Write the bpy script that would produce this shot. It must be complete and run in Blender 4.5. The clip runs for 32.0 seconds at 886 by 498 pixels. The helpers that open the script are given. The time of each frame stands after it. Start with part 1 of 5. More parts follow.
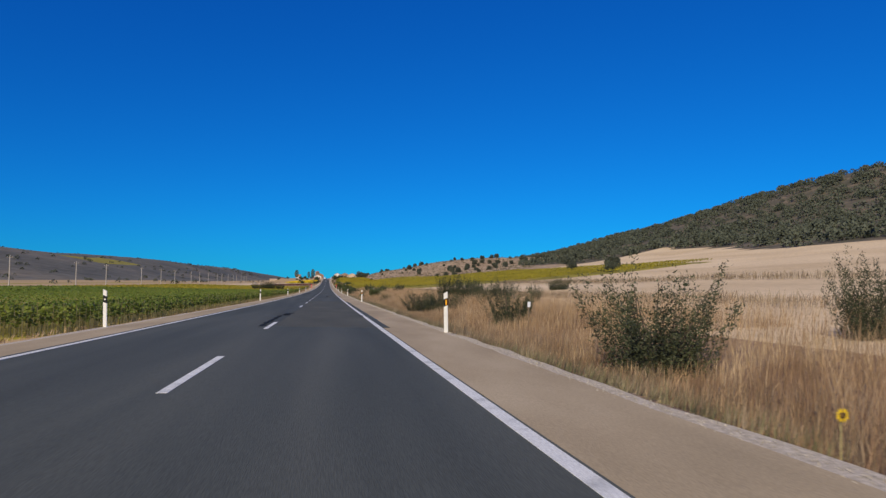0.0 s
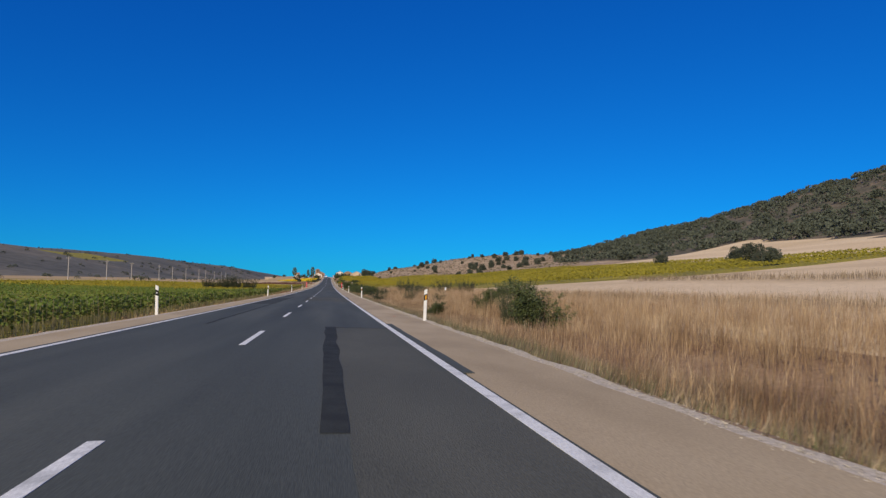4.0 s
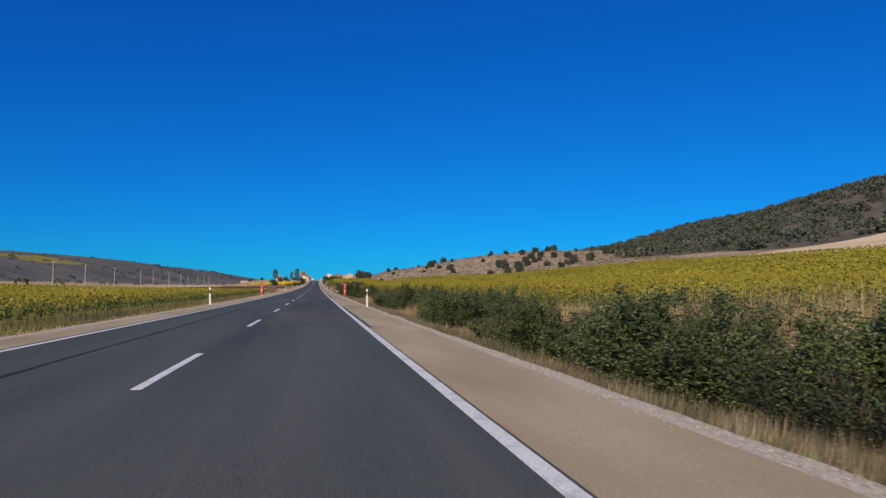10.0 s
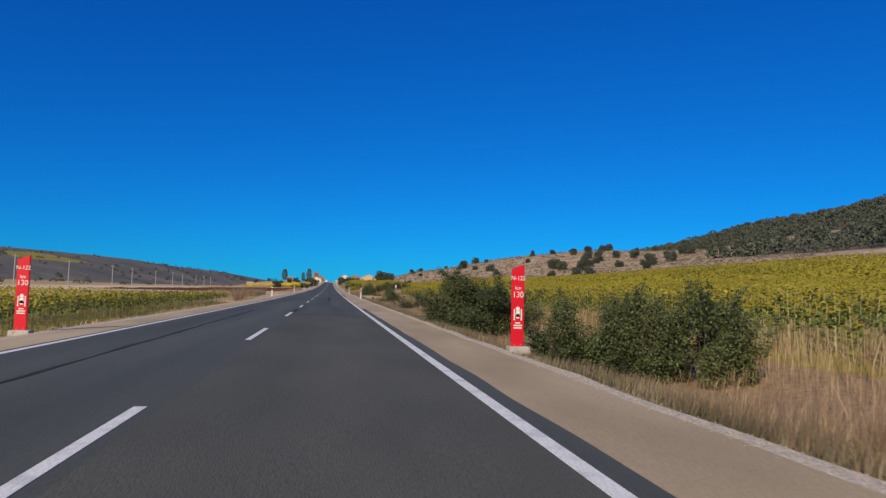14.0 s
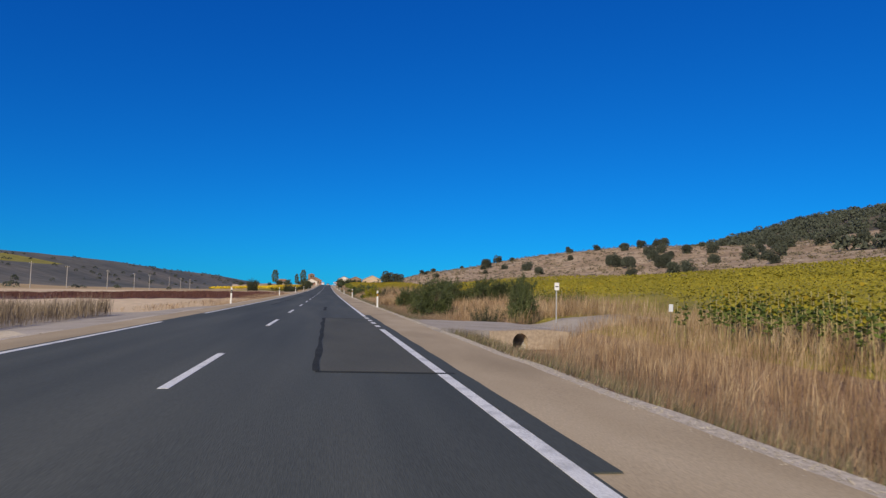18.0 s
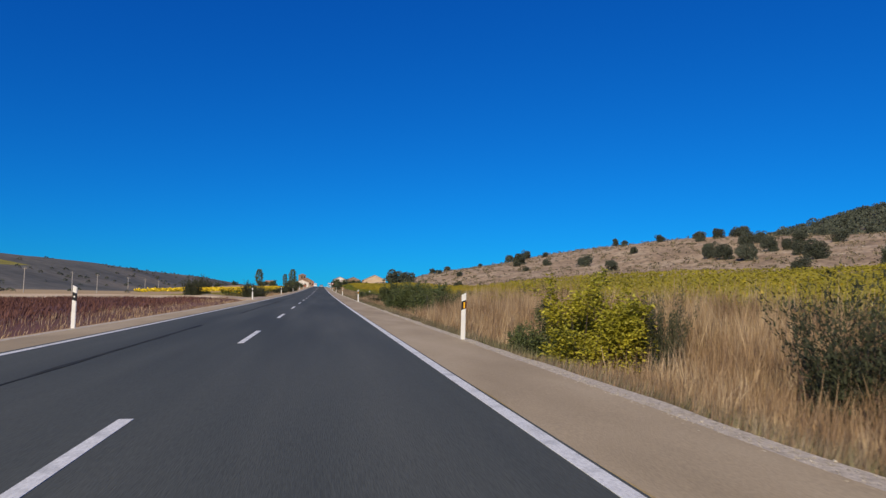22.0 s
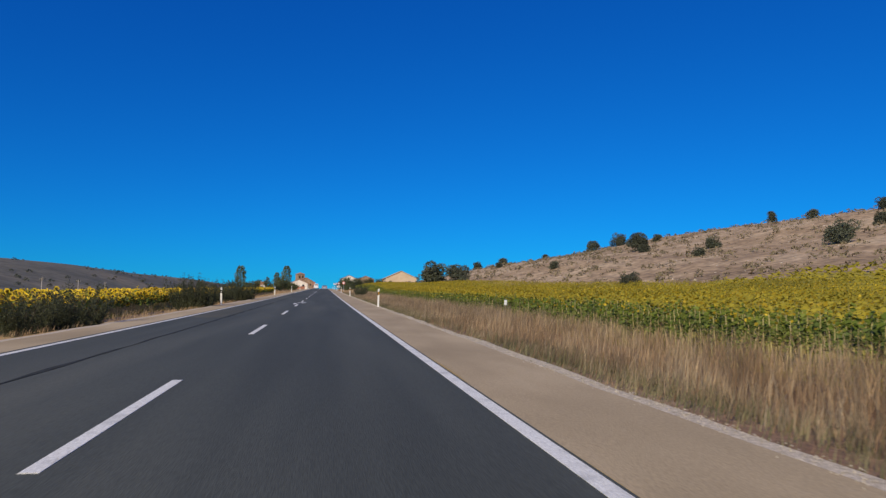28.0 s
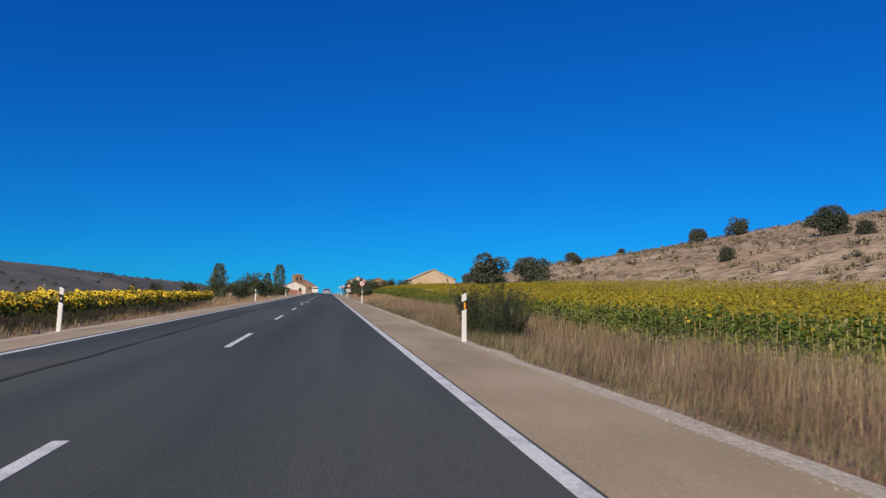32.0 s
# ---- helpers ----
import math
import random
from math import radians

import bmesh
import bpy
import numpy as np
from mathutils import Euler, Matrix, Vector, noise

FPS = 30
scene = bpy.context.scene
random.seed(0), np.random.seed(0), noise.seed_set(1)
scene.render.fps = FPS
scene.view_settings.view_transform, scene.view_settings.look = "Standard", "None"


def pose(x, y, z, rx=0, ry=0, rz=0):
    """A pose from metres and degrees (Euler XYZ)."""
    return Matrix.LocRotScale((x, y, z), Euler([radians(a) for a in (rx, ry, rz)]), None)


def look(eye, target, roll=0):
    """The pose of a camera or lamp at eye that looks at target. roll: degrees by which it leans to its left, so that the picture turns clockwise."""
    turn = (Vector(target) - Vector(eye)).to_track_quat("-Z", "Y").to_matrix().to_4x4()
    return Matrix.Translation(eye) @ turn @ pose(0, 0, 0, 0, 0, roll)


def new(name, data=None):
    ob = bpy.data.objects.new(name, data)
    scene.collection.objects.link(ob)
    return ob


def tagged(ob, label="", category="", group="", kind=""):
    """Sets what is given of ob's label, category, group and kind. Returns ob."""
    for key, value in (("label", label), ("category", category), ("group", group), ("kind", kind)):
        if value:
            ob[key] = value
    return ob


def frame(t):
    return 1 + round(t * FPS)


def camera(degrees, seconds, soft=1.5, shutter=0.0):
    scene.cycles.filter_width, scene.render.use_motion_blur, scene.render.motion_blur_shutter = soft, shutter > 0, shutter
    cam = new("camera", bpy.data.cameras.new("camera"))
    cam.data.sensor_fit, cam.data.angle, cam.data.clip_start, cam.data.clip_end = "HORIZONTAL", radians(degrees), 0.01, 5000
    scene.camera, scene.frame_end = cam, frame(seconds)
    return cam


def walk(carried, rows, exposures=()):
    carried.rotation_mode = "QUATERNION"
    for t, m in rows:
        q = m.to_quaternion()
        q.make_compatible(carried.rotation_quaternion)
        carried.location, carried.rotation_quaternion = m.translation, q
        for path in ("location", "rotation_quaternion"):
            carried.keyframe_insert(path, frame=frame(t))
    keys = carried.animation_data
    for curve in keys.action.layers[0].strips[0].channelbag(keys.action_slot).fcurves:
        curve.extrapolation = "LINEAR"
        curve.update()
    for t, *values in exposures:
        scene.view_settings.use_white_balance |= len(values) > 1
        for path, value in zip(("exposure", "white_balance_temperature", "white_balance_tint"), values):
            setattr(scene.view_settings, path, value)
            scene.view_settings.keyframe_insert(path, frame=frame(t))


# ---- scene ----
cam = camera(66.10, 32.0, soft=1.4, shutter=0.05)
EYE = 1.124
CROWN = 0.012


def slope(y):
    return -0.011 + 4.357e-05 * (min(max(y, -60), 660) + 20)


def rise(y):
    a = min(max(y, -60), 660) + 20
    z = -0.011 * a + 2.1787e-05 * a * a
    if y > 660:
        b = min(y, 1000) - 660
        z += 0.0186 * b - 0.0186 * max(0, b - 230) ** 2 / 220
    if y < -60:
        z += -0.0126 * (y + 60)
    return z


# seconds, across, along, yaw, pitch over the road, roll
PATH = [
    (0.0, 1.754, -19.75, -9.604, 3.584, -0.542),
    (1.0, 1.737, 4.28, -9.644, 3.617, -0.738),
    (2.0, 1.680, 28.35, -9.529, 3.491, -0.906),
    (5.0, 1.541, 97.23, -9.512, 3.391, -0.974),
    (6.0, 1.461, 119.79, -9.454, 3.500, -0.878),
    (7.0, 1.471, 141.27, -9.321, 3.418, -0.312),
    (8.0, 1.437, 162.87, -9.993, 3.384, -1.091),
    (9.0, 1.635, 183.78, -10.237, 3.477, -0.830),
    (10.0, 1.916, 205.11, -10.511, 3.430, -0.594),
    (11.0, 2.215, 225.42, -9.804, 3.413, -0.188),
    (12.0, 2.070, 245.44, -8.951, 3.415, -0.399),
    (13.0, 1.859, 265.64, -9.211, 3.611, -0.630),
    (14.0, 1.682, 285.60, -9.387, 3.564, -1.334),
    (15.0, 1.552, 306.36, -9.665, 3.751, -1.106),
    (18.0, 1.749, 367.64, -9.599, 3.648, -1.248),
    (19.0, 1.628, 388.04, -8.885, 3.924, -1.401),
    (20.0, 1.331, 408.00, -9.382, 3.682, -1.251),
    (21.0, 1.329, 428.17, -10.197, 3.726, -1.568),
    (22.0, 1.584, 448.29, -10.158, 3.625, -1.047),
    (23.0, 1.742, 468.60, -9.966, 3.608, -1.087),
    (24.0, 1.850, 489.03, -9.772, 3.580, -0.717),
    (25.0, 1.874, 509.69, -9.500, 3.348, -0.479),
    (28.0, 1.716, 570.79, -9.876, 3.421, -0.524),
    (29.0, 1.808, 590.94, -9.720, 3.417, -0.505),
    (30.0, 1.888, 610.65, -9.722, 3.291, -0.122),
    (31.0, 1.868, 630.47, -9.562, 3.349, -0.644),
    (32.0, 1.877, 649.07, -9.643, 3.615, -0.720),
]
walk(cam, [(t, pose(x, y, rise(y) + EYE, 90 + p + math.degrees(math.atan(slope(y))), r, a)) for t, x, y, a, p, r in PATH])

# ---- sky and sun ----
world = bpy.data.worlds.new("sky")
scene.world = world
world.use_nodes = True
wn = world.node_tree.nodes
wl = world.node_tree.links
sky = wn.new("ShaderNodeTexSky")
sky.sky_type, sky.sun_disc = "NISHITA", False
SUN_FROM = Vector((-0.52, -0.80, 0.56)).normalized()
sky.sun_elevation = math.asin(SUN_FROM.z)
sky.sun_rotation = math.atan2(SUN_FROM.x, SUN_FROM.y)
sky.air_density, sky.dust_density, sky.ozone_density, sky.altitude = 1.0, 0.0, 4.0, 1000
tone = wn.new("ShaderNodeVectorMath")
tone.operation = "MULTIPLY"
tone.inputs[1].default_value = (0.022, 0.475, 0.82)
wl.new(sky.outputs[0], tone.inputs[0])
deep = wn.new("ShaderNodeVectorMath")
deep.operation = "ADD"
deep.inputs[1].default_value = (0.0, 0.0, 1.45)
wl.new(tone.outputs[0], deep.inputs[0])
wl.new(deep.outputs[0], wn["Background"].inputs["Color"])
wn["Background"].inputs["Strength"].default_value = 0.092
sun_data = bpy.data.lights.new("sun", "SUN")
sun_data.energy, sun_data.angle, sun_data.color = 4.6, radians(0.5), (0.95, 0.805, 0.56)
sun = new("sun", sun_data)
sun.matrix_world = look(SUN_FROM * 50, (0, 0, 0))


# ---- materials ----
def material(name, colours, scale=1.0, rough=0.8, bump=0.0, fine=None, metal=0.0, spec=0.3, stretch=(1, 1, 1), per_object=0.0, island=0.0, contrast=(0.3, 0.7), coords="Object", translucent=0.0):
    """Noise-mixed paint: colours is a list of two or three rgb; fine: a second, finer noise of (scale, amount)."""
    m = bpy.data.materials.new(name)
    m.use_nodes = True
    n, l = m.node_tree.nodes, m.node_tree.links
    b = n["Principled BSDF"]
    b.inputs["Roughness"].default_value, b.inputs["Metallic"].default_value = rough, metal
    b.inputs["Specular IOR Level"].default_value = spec
    co = n.new("ShaderNodeTexCoord")
    mp = n.new("ShaderNodeMapping")
    mp.inputs["Scale"].default_value = stretch
    l.new(co.outputs[coords], mp.inputs[0])
    nz = n.new("ShaderNodeTexNoise")
    nz.inputs["Scale"].default_value, nz.inputs["Detail"].default_value = scale, 5
    l.new(mp.outputs[0], nz.inputs["Vector"])
    rp = n.new("ShaderNodeValToRGB")
    e = rp.color_ramp.elements
    e[0].position, e[1].position = contrast
    e[0].color, e[1].color = (*colours[0], 1), (*colours[-1], 1)
    if len(colours) == 3:
        k = e.new(sum(contrast) / 2)
        k.color = (*colours[1], 1)
    l.new(nz.outputs["Fac"], rp.inputs[0])
    last = rp.outputs[0]
    if fine:
        f = n.new("ShaderNodeTexNoise")
        f.inputs["Scale"].default_value, f.inputs["Detail"].default_value = fine[0], 3
        l.new(mp.outputs[0], f.inputs["Vector"])
        g = n.new("ShaderNodeMapRange")
        g.inputs["From Min"].default_value, g.inputs["From Max"].default_value = 0.3, 0.7
        g.inputs["To Min"].default_value, g.inputs["To Max"].default_value = 1 - fine[1], 1 + fine[1]
        l.new(f.outputs["Fac"], g.inputs["Value"])
        mul = n.new("ShaderNodeVectorMath")
        mul.operation = "SCALE"
        l.new(last, mul.inputs[0])
        l.new(g.outputs[0], mul.inputs["Scale"])
        last = mul.outputs[0]
    for amount, node, socket in ((per_object, "ShaderNodeObjectInfo", "Random"), (island, "ShaderNodeNewGeometry", "Random Per Island")):
        if amount:
            oi = n.new(node)
            g = n.new("ShaderNodeMapRange")
            g.inputs["To Min"].default_value, g.inputs["To Max"].default_value = 1 - amount, 1 + amount
            l.new(oi.outputs[socket], g.inputs["Value"])
            mul = n.new("ShaderNodeVectorMath")
            mul.operation = "SCALE"
            l.new(last, mul.inputs[0])
            l.new(g.outputs[0], mul.inputs["Scale"])
            last = mul.outputs[0]
    l.new(last, b.inputs["Base Color"])
    if bump:
        bp = n.new("ShaderNodeBump")
        bp.inputs["Strength"].default_value = bump
        bp.inputs["Distance"].default_value = 0.02
        src = n.new("ShaderNodeTexNoise")
        src.inputs["Scale"].default_value, src.inputs["Detail"].default_value = (fine[0] if fine else scale * 6), 4
        l.new(mp.outputs[0], src.inputs["Vector"])
        l.new(src.outputs["Fac"], bp.inputs["Height"])
        l.new(bp.outputs[0], b.inputs["Normal"])
    if translucent:
        tr = n.new("ShaderNodeBsdfTranslucent")
        l.new(last, tr.inputs["Color"])
        mx = n.new("ShaderNodeMixShader")
        mx.inputs[0].default_value = translucent
        l.new(b.outputs[0], mx.inputs[1])
        l.new(tr.outputs[0], mx.inputs[2])
        l.new(mx.outputs[0], n["Material Output"].inputs["Surface"])
    return m


M_ASPHALT = material("asphalt", [(0.060, 0.068, 0.062), (0.079, 0.088, 0.079), (0.102, 0.110, 0.096)], 0.5, 0.85, 0.22, (75, 0.17), spec=0.2, stretch=(1.6, 0.10, 1))
M_PATCH = material("old_asphalt", [(0.080, 0.084, 0.072), (0.112, 0.115, 0.096)], 0.7, 0.9, 0.35, (80, 0.2), spec=0.15, stretch=(1, 0.3, 1))
M_TAR = material("tar", [(0.026, 0.029, 0.028), (0.047, 0.051, 0.047)], 2.0, 0.9, 0.2, (60, 0.25), spec=0.12)
M_DARK_PATCH = material("dark_asphalt", [(0.046, 0.052, 0.048), (0.064, 0.070, 0.063)], 0.7, 0.9, 0.25, (80, 0.2), spec=0.15)
M_STAIN = material("tar_stain", [(0.012, 0.014, 0.015), (0.028, 0.031, 0.030)], 6.0, 0.85, 0.4, (50, 0.3), spec=0.12)
M_SHOULDER = material("shoulder_gravel", [(0.34, 0.270, 0.165), (0.42, 0.335, 0.210), (0.49, 0.400, 0.260)], 0.6, 0.9, 0.25, (60, 0.13), stretch=(1, 0.35, 1))
M_GRIT = material("loose_grit", [(0.36, 0.32, 0.25), (0.55, 0.50, 0.41)], 8, 0.95, 0.6, (60, 0.25), island=0.25)
M_STRIP = material("gravel_strip", [(0.39, 0.338, 0.258), (0.52, 0.458, 0.358), (0.65, 0.58, 0.47)], 16, 0.95, 0.5, (70, 0.3))
M_LINE = material("road_paint", [(0.54, 0.55, 0.52), (0.77, 0.78, 0.74)], 3.0, 0.6, 0.3, (45, 0.22), contrast=(0.3, 0.5))
M_SOIL = material("verge_soil", [(0.20, 0.115, 0.070), (0.30, 0.20, 0.12), (0.36, 0.26, 0.15)], 0.35, 0.95, 0.5, (7, 0.25))
M_STUBBLE = material("stubble", [(0.56, 0.425, 0.25), (0.67, 0.52, 0.32), (0.75, 0.60, 0.39)], 0.05, 0.95, 0.5, (2.5, 0.14), stretch=(1, 0.25, 1))
M_CROP_SOIL = material("crop_floor", [(0.20, 0.18, 0.035), (0.30, 0.26, 0.038), (0.40, 0.33, 0.042)], 0.08, 0.95, 0.6, (1.6, 0.35))
M_PLOUGH = material("ploughed_soil", [(0.115, 0.050, 0.038), (0.175, 0.082, 0.060)], 0.12, 0.95, 0.7, (3, 0.25), stretch=(1, 0.3, 1))
M_ROCKY = material("rocky_pasture", [(0.25, 0.180, 0.108), (0.36, 0.265, 0.165), (0.47, 0.370, 0.250)], 0.07, 0.95, 0.6, (0.7, 0.5))
M_SCRUB = material("scrub_ground", [(0.075, 0.072, 0.048), (0.115, 0.100, 0.068), (0.20, 0.155, 0.105)], 0.05, 0.95, 0.6, (0.5, 0.3))
M_RIDGE = material("far_moor", [(0.095, 0.095, 0.075), (0.145, 0.138, 0.105), (0.215, 0.185, 0.130)], 0.006, 0.95, 0.3, (0.08, 0.28))
M_DRY = material("dry_field", [(0.40, 0.28, 0.135), (0.52, 0.38, 0.20)], 0.02, 0.95, 0.3, (0.8, 0.15))
M_TRACK = material("dirt_track", [(0.36, 0.28, 0.20), (0.46, 0.38, 0.29)], 0.5, 0.95, 0.5, (12, 0.18))
M_GRAVEL = material("grey_gravel", [(0.34, 0.300, 0.238), (0.46, 0.410, 0.335)], 0.5, 0.95, 0.5, (30, 0.22))
M_GRASS = material("dry_grass", [(0.215, 0.138, 0.078), (0.39, 0.272, 0.158), (0.58, 0.450, 0.285)], 1.1, 0.8, 0, None, island=0.34, contrast=(0.36, 0.64), translucent=0.25)
M_GREEN_GRASS = material("green_grass", [(0.100, 0.105, 0.055), (0.170, 0.165, 0.085), (0.27, 0.235, 0.135)], 1.1, 0.8, 0, None, island=0.5, contrast=(0.36, 0.64), translucent=0.25)
M_LEAF = material("bush_leaf", [(0.050, 0.068, 0.027), (0.092, 0.115, 0.042), (0.150, 0.170, 0.064)], 0.9, 0.5, 0, None, island=0.3, per_object=0.15, translucent=0.12)
M_LEAF_YELLOW = material("yellowing_leaf", [(0.26, 0.26, 0.03), (0.50, 0.44, 0.04)], 1.2, 0.55, 0, None, island=0.35, translucent=0.25)
M_BROOM = material("broom_leaf", [(0.038, 0.048, 0.026), (0.088, 0.100, 0.050)], 1.2, 0.6, 0, None, island=0.4, per_object=0.15, translucent=0.15)
M_TUFT = material("grey_tuft", [(0.13, 0.112, 0.072), (0.215, 0.185, 0.120)], 0.6, 0.9, 0, None, island=0.4)
M_SPRIG = material("sprig_leaf", [(0.034, 0.042, 0.024), (0.072, 0.083, 0.044)], 1.2, 0.6, 0, None, island=0.35, per_object=0.15, translucent=0.15)
# the oak green is greyed and lightened, so distance haze sits in the colour
M_OAK = material("oak_leaf", [(0.064, 0.076, 0.058), (0.108, 0.121, 0.090)], 0.4, 0.8, 0, None, spec=0.1, island=0.15, per_object=0.2)
M_BARK = material("bark", [(0.07, 0.055, 0.04), (0.14, 0.11, 0.085)], 6, 0.95, 0.5, (30, 0.2))
M_SF_LEAF = material("sunflower_leaf", [(0.225, 0.205, 0.024), (0.325, 0.285, 0.030), (0.430, 0.365, 0.038)], 0.10, 0.6, 0, None, island=0.10, translucent=0.35)
M_SF_GREEN = material("green_sunflower_leaf", [(0.085, 0.140, 0.022), (0.140, 0.198, 0.030), (0.215, 0.255, 0.040)], 0.10, 0.6, 0, None, island=0.12, translucent=0.35)
M_SF_LOW = material("lower_sunflower_leaf", [(0.075, 0.115, 0.026), (0.125, 0.170, 0.036), (0.185, 0.210, 0.045)], 0.3, 0.6, 0, None, island=0.25, translucent=0.3)
M_SF_HEAD = material("sunflower_head", [(0.50, 0.335, 0.012), (0.68, 0.475, 0.016), (0.80, 0.59, 0.025)], 0.2, 0.6, 0, None, island=0.3)
M_SF_RIPE = material("ripe_sunflower_head", [(0.27, 0.20, 0.022), (0.38, 0.285, 0.026), (0.50, 0.375, 0.030)], 0.2, 0.7, 0, None, island=0.3)
M_SF_CORE = material("sunflower_seed_disc", [(0.06, 0.035, 0.012), (0.16, 0.10, 0.03)], 20, 0.9)
M_GARDEN = material("garden_leaf", [(0.066, 0.084, 0.042), (0.110, 0.130, 0.064)], 0.8, 0.6, 0, None, island=0.35, per_object=0.2, translucent=0.15)
M_SF_STEM = material("sunflower_stem", [(0.34, 0.31, 0.13), (0.46, 0.40, 0.19)], 0.3, 0.7, 0, None, island=0.3)
M_WHITE = material("white_plastic", [(0.70, 0.70, 0.68), (0.80, 0.80, 0.78)], 3, 0.45, 0, (40, 0.04), spec=0.4)
M_BLACK = material("black_film", [(0.012, 0.012, 0.013), (0.022, 0.022, 0.023)], 8, 0.4)
M_AMBER = material("amber_reflector", [(0.75, 0.36, 0.01), (0.90, 0.48, 0.02)], 30, 0.3, spec=0.6)
M_RED = material("red_panel", [(0.62, 0.008, 0.018), (0.72, 0.012, 0.025)], 2, 0.4, 0, (30, 0.05), spec=0.45)
M_CONCRETE = material("concrete", [(0.36, 0.34, 0.31), (0.50, 0.47, 0.43)], 4, 0.9, 0.4, (40, 0.15))
M_WOOD = material("weathered_wood", [(0.16, 0.13, 0.10), (0.28, 0.24, 0.19)], 3, 0.9, 0.3, (30, 0.2), stretch=(1, 1, 0.1))
M_GREY_GRASS = material("grey_grass", [(0.150, 0.112, 0.074), (0.25, 0.195, 0.130), (0.37, 0.300, 0.205)], 1.1, 0.8, 0, None, island=0.34, contrast=(0.36, 0.64), translucent=0.25)
M_BROWN_GRASS = material("brown_grass", [(0.150, 0.088, 0.056), (0.25, 0.155, 0.094), (0.37, 0.255, 0.160)], 1.1, 0.8, 0, None, island=0.34, contrast=(0.36, 0.64), translucent=0.2)
M_LEAF_RED = material("rusty_leaf", [(0.20, 0.060, 0.020), (0.32, 0.11, 0.04)], 1.2, 0.6, 0, None, island=0.35, translucent=0.2)
M_RED_WEED = material("red_weed", [(0.095, 0.040, 0.032), (0.150, 0.070, 0.054)], 0.4, 0.8, 0, None, island=0.35)
M_POPLAR = material("poplar_leaf", [(0.085, 0.115, 0.048), (0.135, 0.165, 0.068)], 0.8, 0.55, 0, None, island=0.35, translucent=0.2)
M_ROCK = material("limestone", [(0.34, 0.29, 0.24), (0.52, 0.47, 0.41)], 0.8, 0.9, 0.4, (6, 0.2), island=0.2)
M_SPRAY = material("red_spray_paint", [(0.60, 0.05, 0.03), (0.70, 0.10, 0.06)], 20, 0.8)
M_SIGN_RED = material("sign_red", [(0.50, 0.010, 0.015), (0.60, 0.015, 0.020)], 4, 0.4)
M_DARK_RED = material("dark_red_reflector", [(0.090, 0.006, 0.014), (0.130, 0.010, 0.020)], 4, 0.4)
M_STAKE = material("stake_cap", [(0.60, 0.64, 0.70), (0.72, 0.75, 0.80)], 6, 0.5)
M_GLASS = material("dark_glass", [(0.010, 0.013, 0.016), (0.020, 0.024, 0.028)], 2, 0.08, spec=0.6)
M_RUBBER = material("tyre_rubber", [(0.015, 0.015, 0.016), (0.03, 0.03, 0.03)], 12, 0.85)
M_SILVER = material("silver_paint", [(0.46, 0.48, 0.51), (0.54, 0.56, 0.59)], 3, 0.32, 0, (60, 0.05), metal=0.55, spec=0.5)
M_PLASTER = material("white_plaster", [(0.62, 0.58, 0.53), (0.76, 0.72, 0.67)], 0.6, 0.9, 0.2, (6, 0.08))
M_STONE = material("brown_stone", [(0.22, 0.15, 0.10), (0.36, 0.26, 0.18)], 1.2, 0.9, 0.5, (5, 0.25))
M_BRICK = material("red_brick", [(0.30, 0.13, 0.09), (0.42, 0.21, 0.15)], 1.5, 0.9, 0.4, (8, 0.2))
M_TILE = material("clay_tile", [(0.30, 0.15, 0.09), (0.44, 0.25, 0.15)], 1.0, 0.9, 0.5, (6, 0.25))
M_BARN = material("tan_render", [(0.52, 0.40, 0.28), (0.62, 0.49, 0.35)], 0.4, 0.9, 0.2, (4, 0.1))
M_BARN_ROOF = material("tan_roof", [(0.46, 0.35, 0.25), (0.56, 0.44, 0.32)], 0.5, 0.85, 0.2, (5, 0.12))
M_METAL = material("galvanised_steel", [(0.42, 0.43, 0.44), (0.56, 0.57, 0.58)], 8, 0.45, 0, (40, 0.08), metal=0.7)


# ---- building helpers ----
def thing(name, label, category, m=None, group="", kind=""):
    ob = new(name)
    ob.empty_display_size = 0.2
    if m is not None:
        ob.matrix_world = m
    return tagged(ob, label, category, group, kind)


def mesh_of(name, bm, mat, smooth=False):
    me = bpy.data.meshes.new(name)
    bm.to_mesh(me)
    bm.free()
    me.materials.append(mat)
    if smooth:
        me.polygons.foreach_set("use_smooth", [True] * len(me.polygons))
    return me


def part(name, bm, mat, parent, label="", smooth=False):
    ob = new(name, mesh_of(name, bm, mat, smooth))
    ob.parent = parent
    return tagged(ob, label)


def mesh_np(name, verts, faces, mats, index=None):
    """A mesh out of arrays: faces is (n, 3) or (n, 4)."""
    me = bpy.data.meshes.new(name)
    verts, faces = np.asarray(verts, np.float32), np.asarray(faces, np.int32)
    k = faces.shape[1]
    me.vertices.add(len(verts))
    me.vertices.foreach_set("co", verts.ravel())
    me.loops.add(faces.size)
    me.loops.foreach_set("vertex_index", faces.ravel())
    me.polygons.add(len(faces))
    me.polygons.foreach_set("loop_start", np.arange(0, faces.size, k, dtype=np.int32))
    for m in mats:
        me.materials.append(m)
    if index is not None:
        me.polygons.foreach_set("material_index", np.asarray(index, np.int32))
    me.update(calc_edges=True)
    me.polygons.foreach_set("use_smooth", np.zeros(len(faces), bool))
    return me


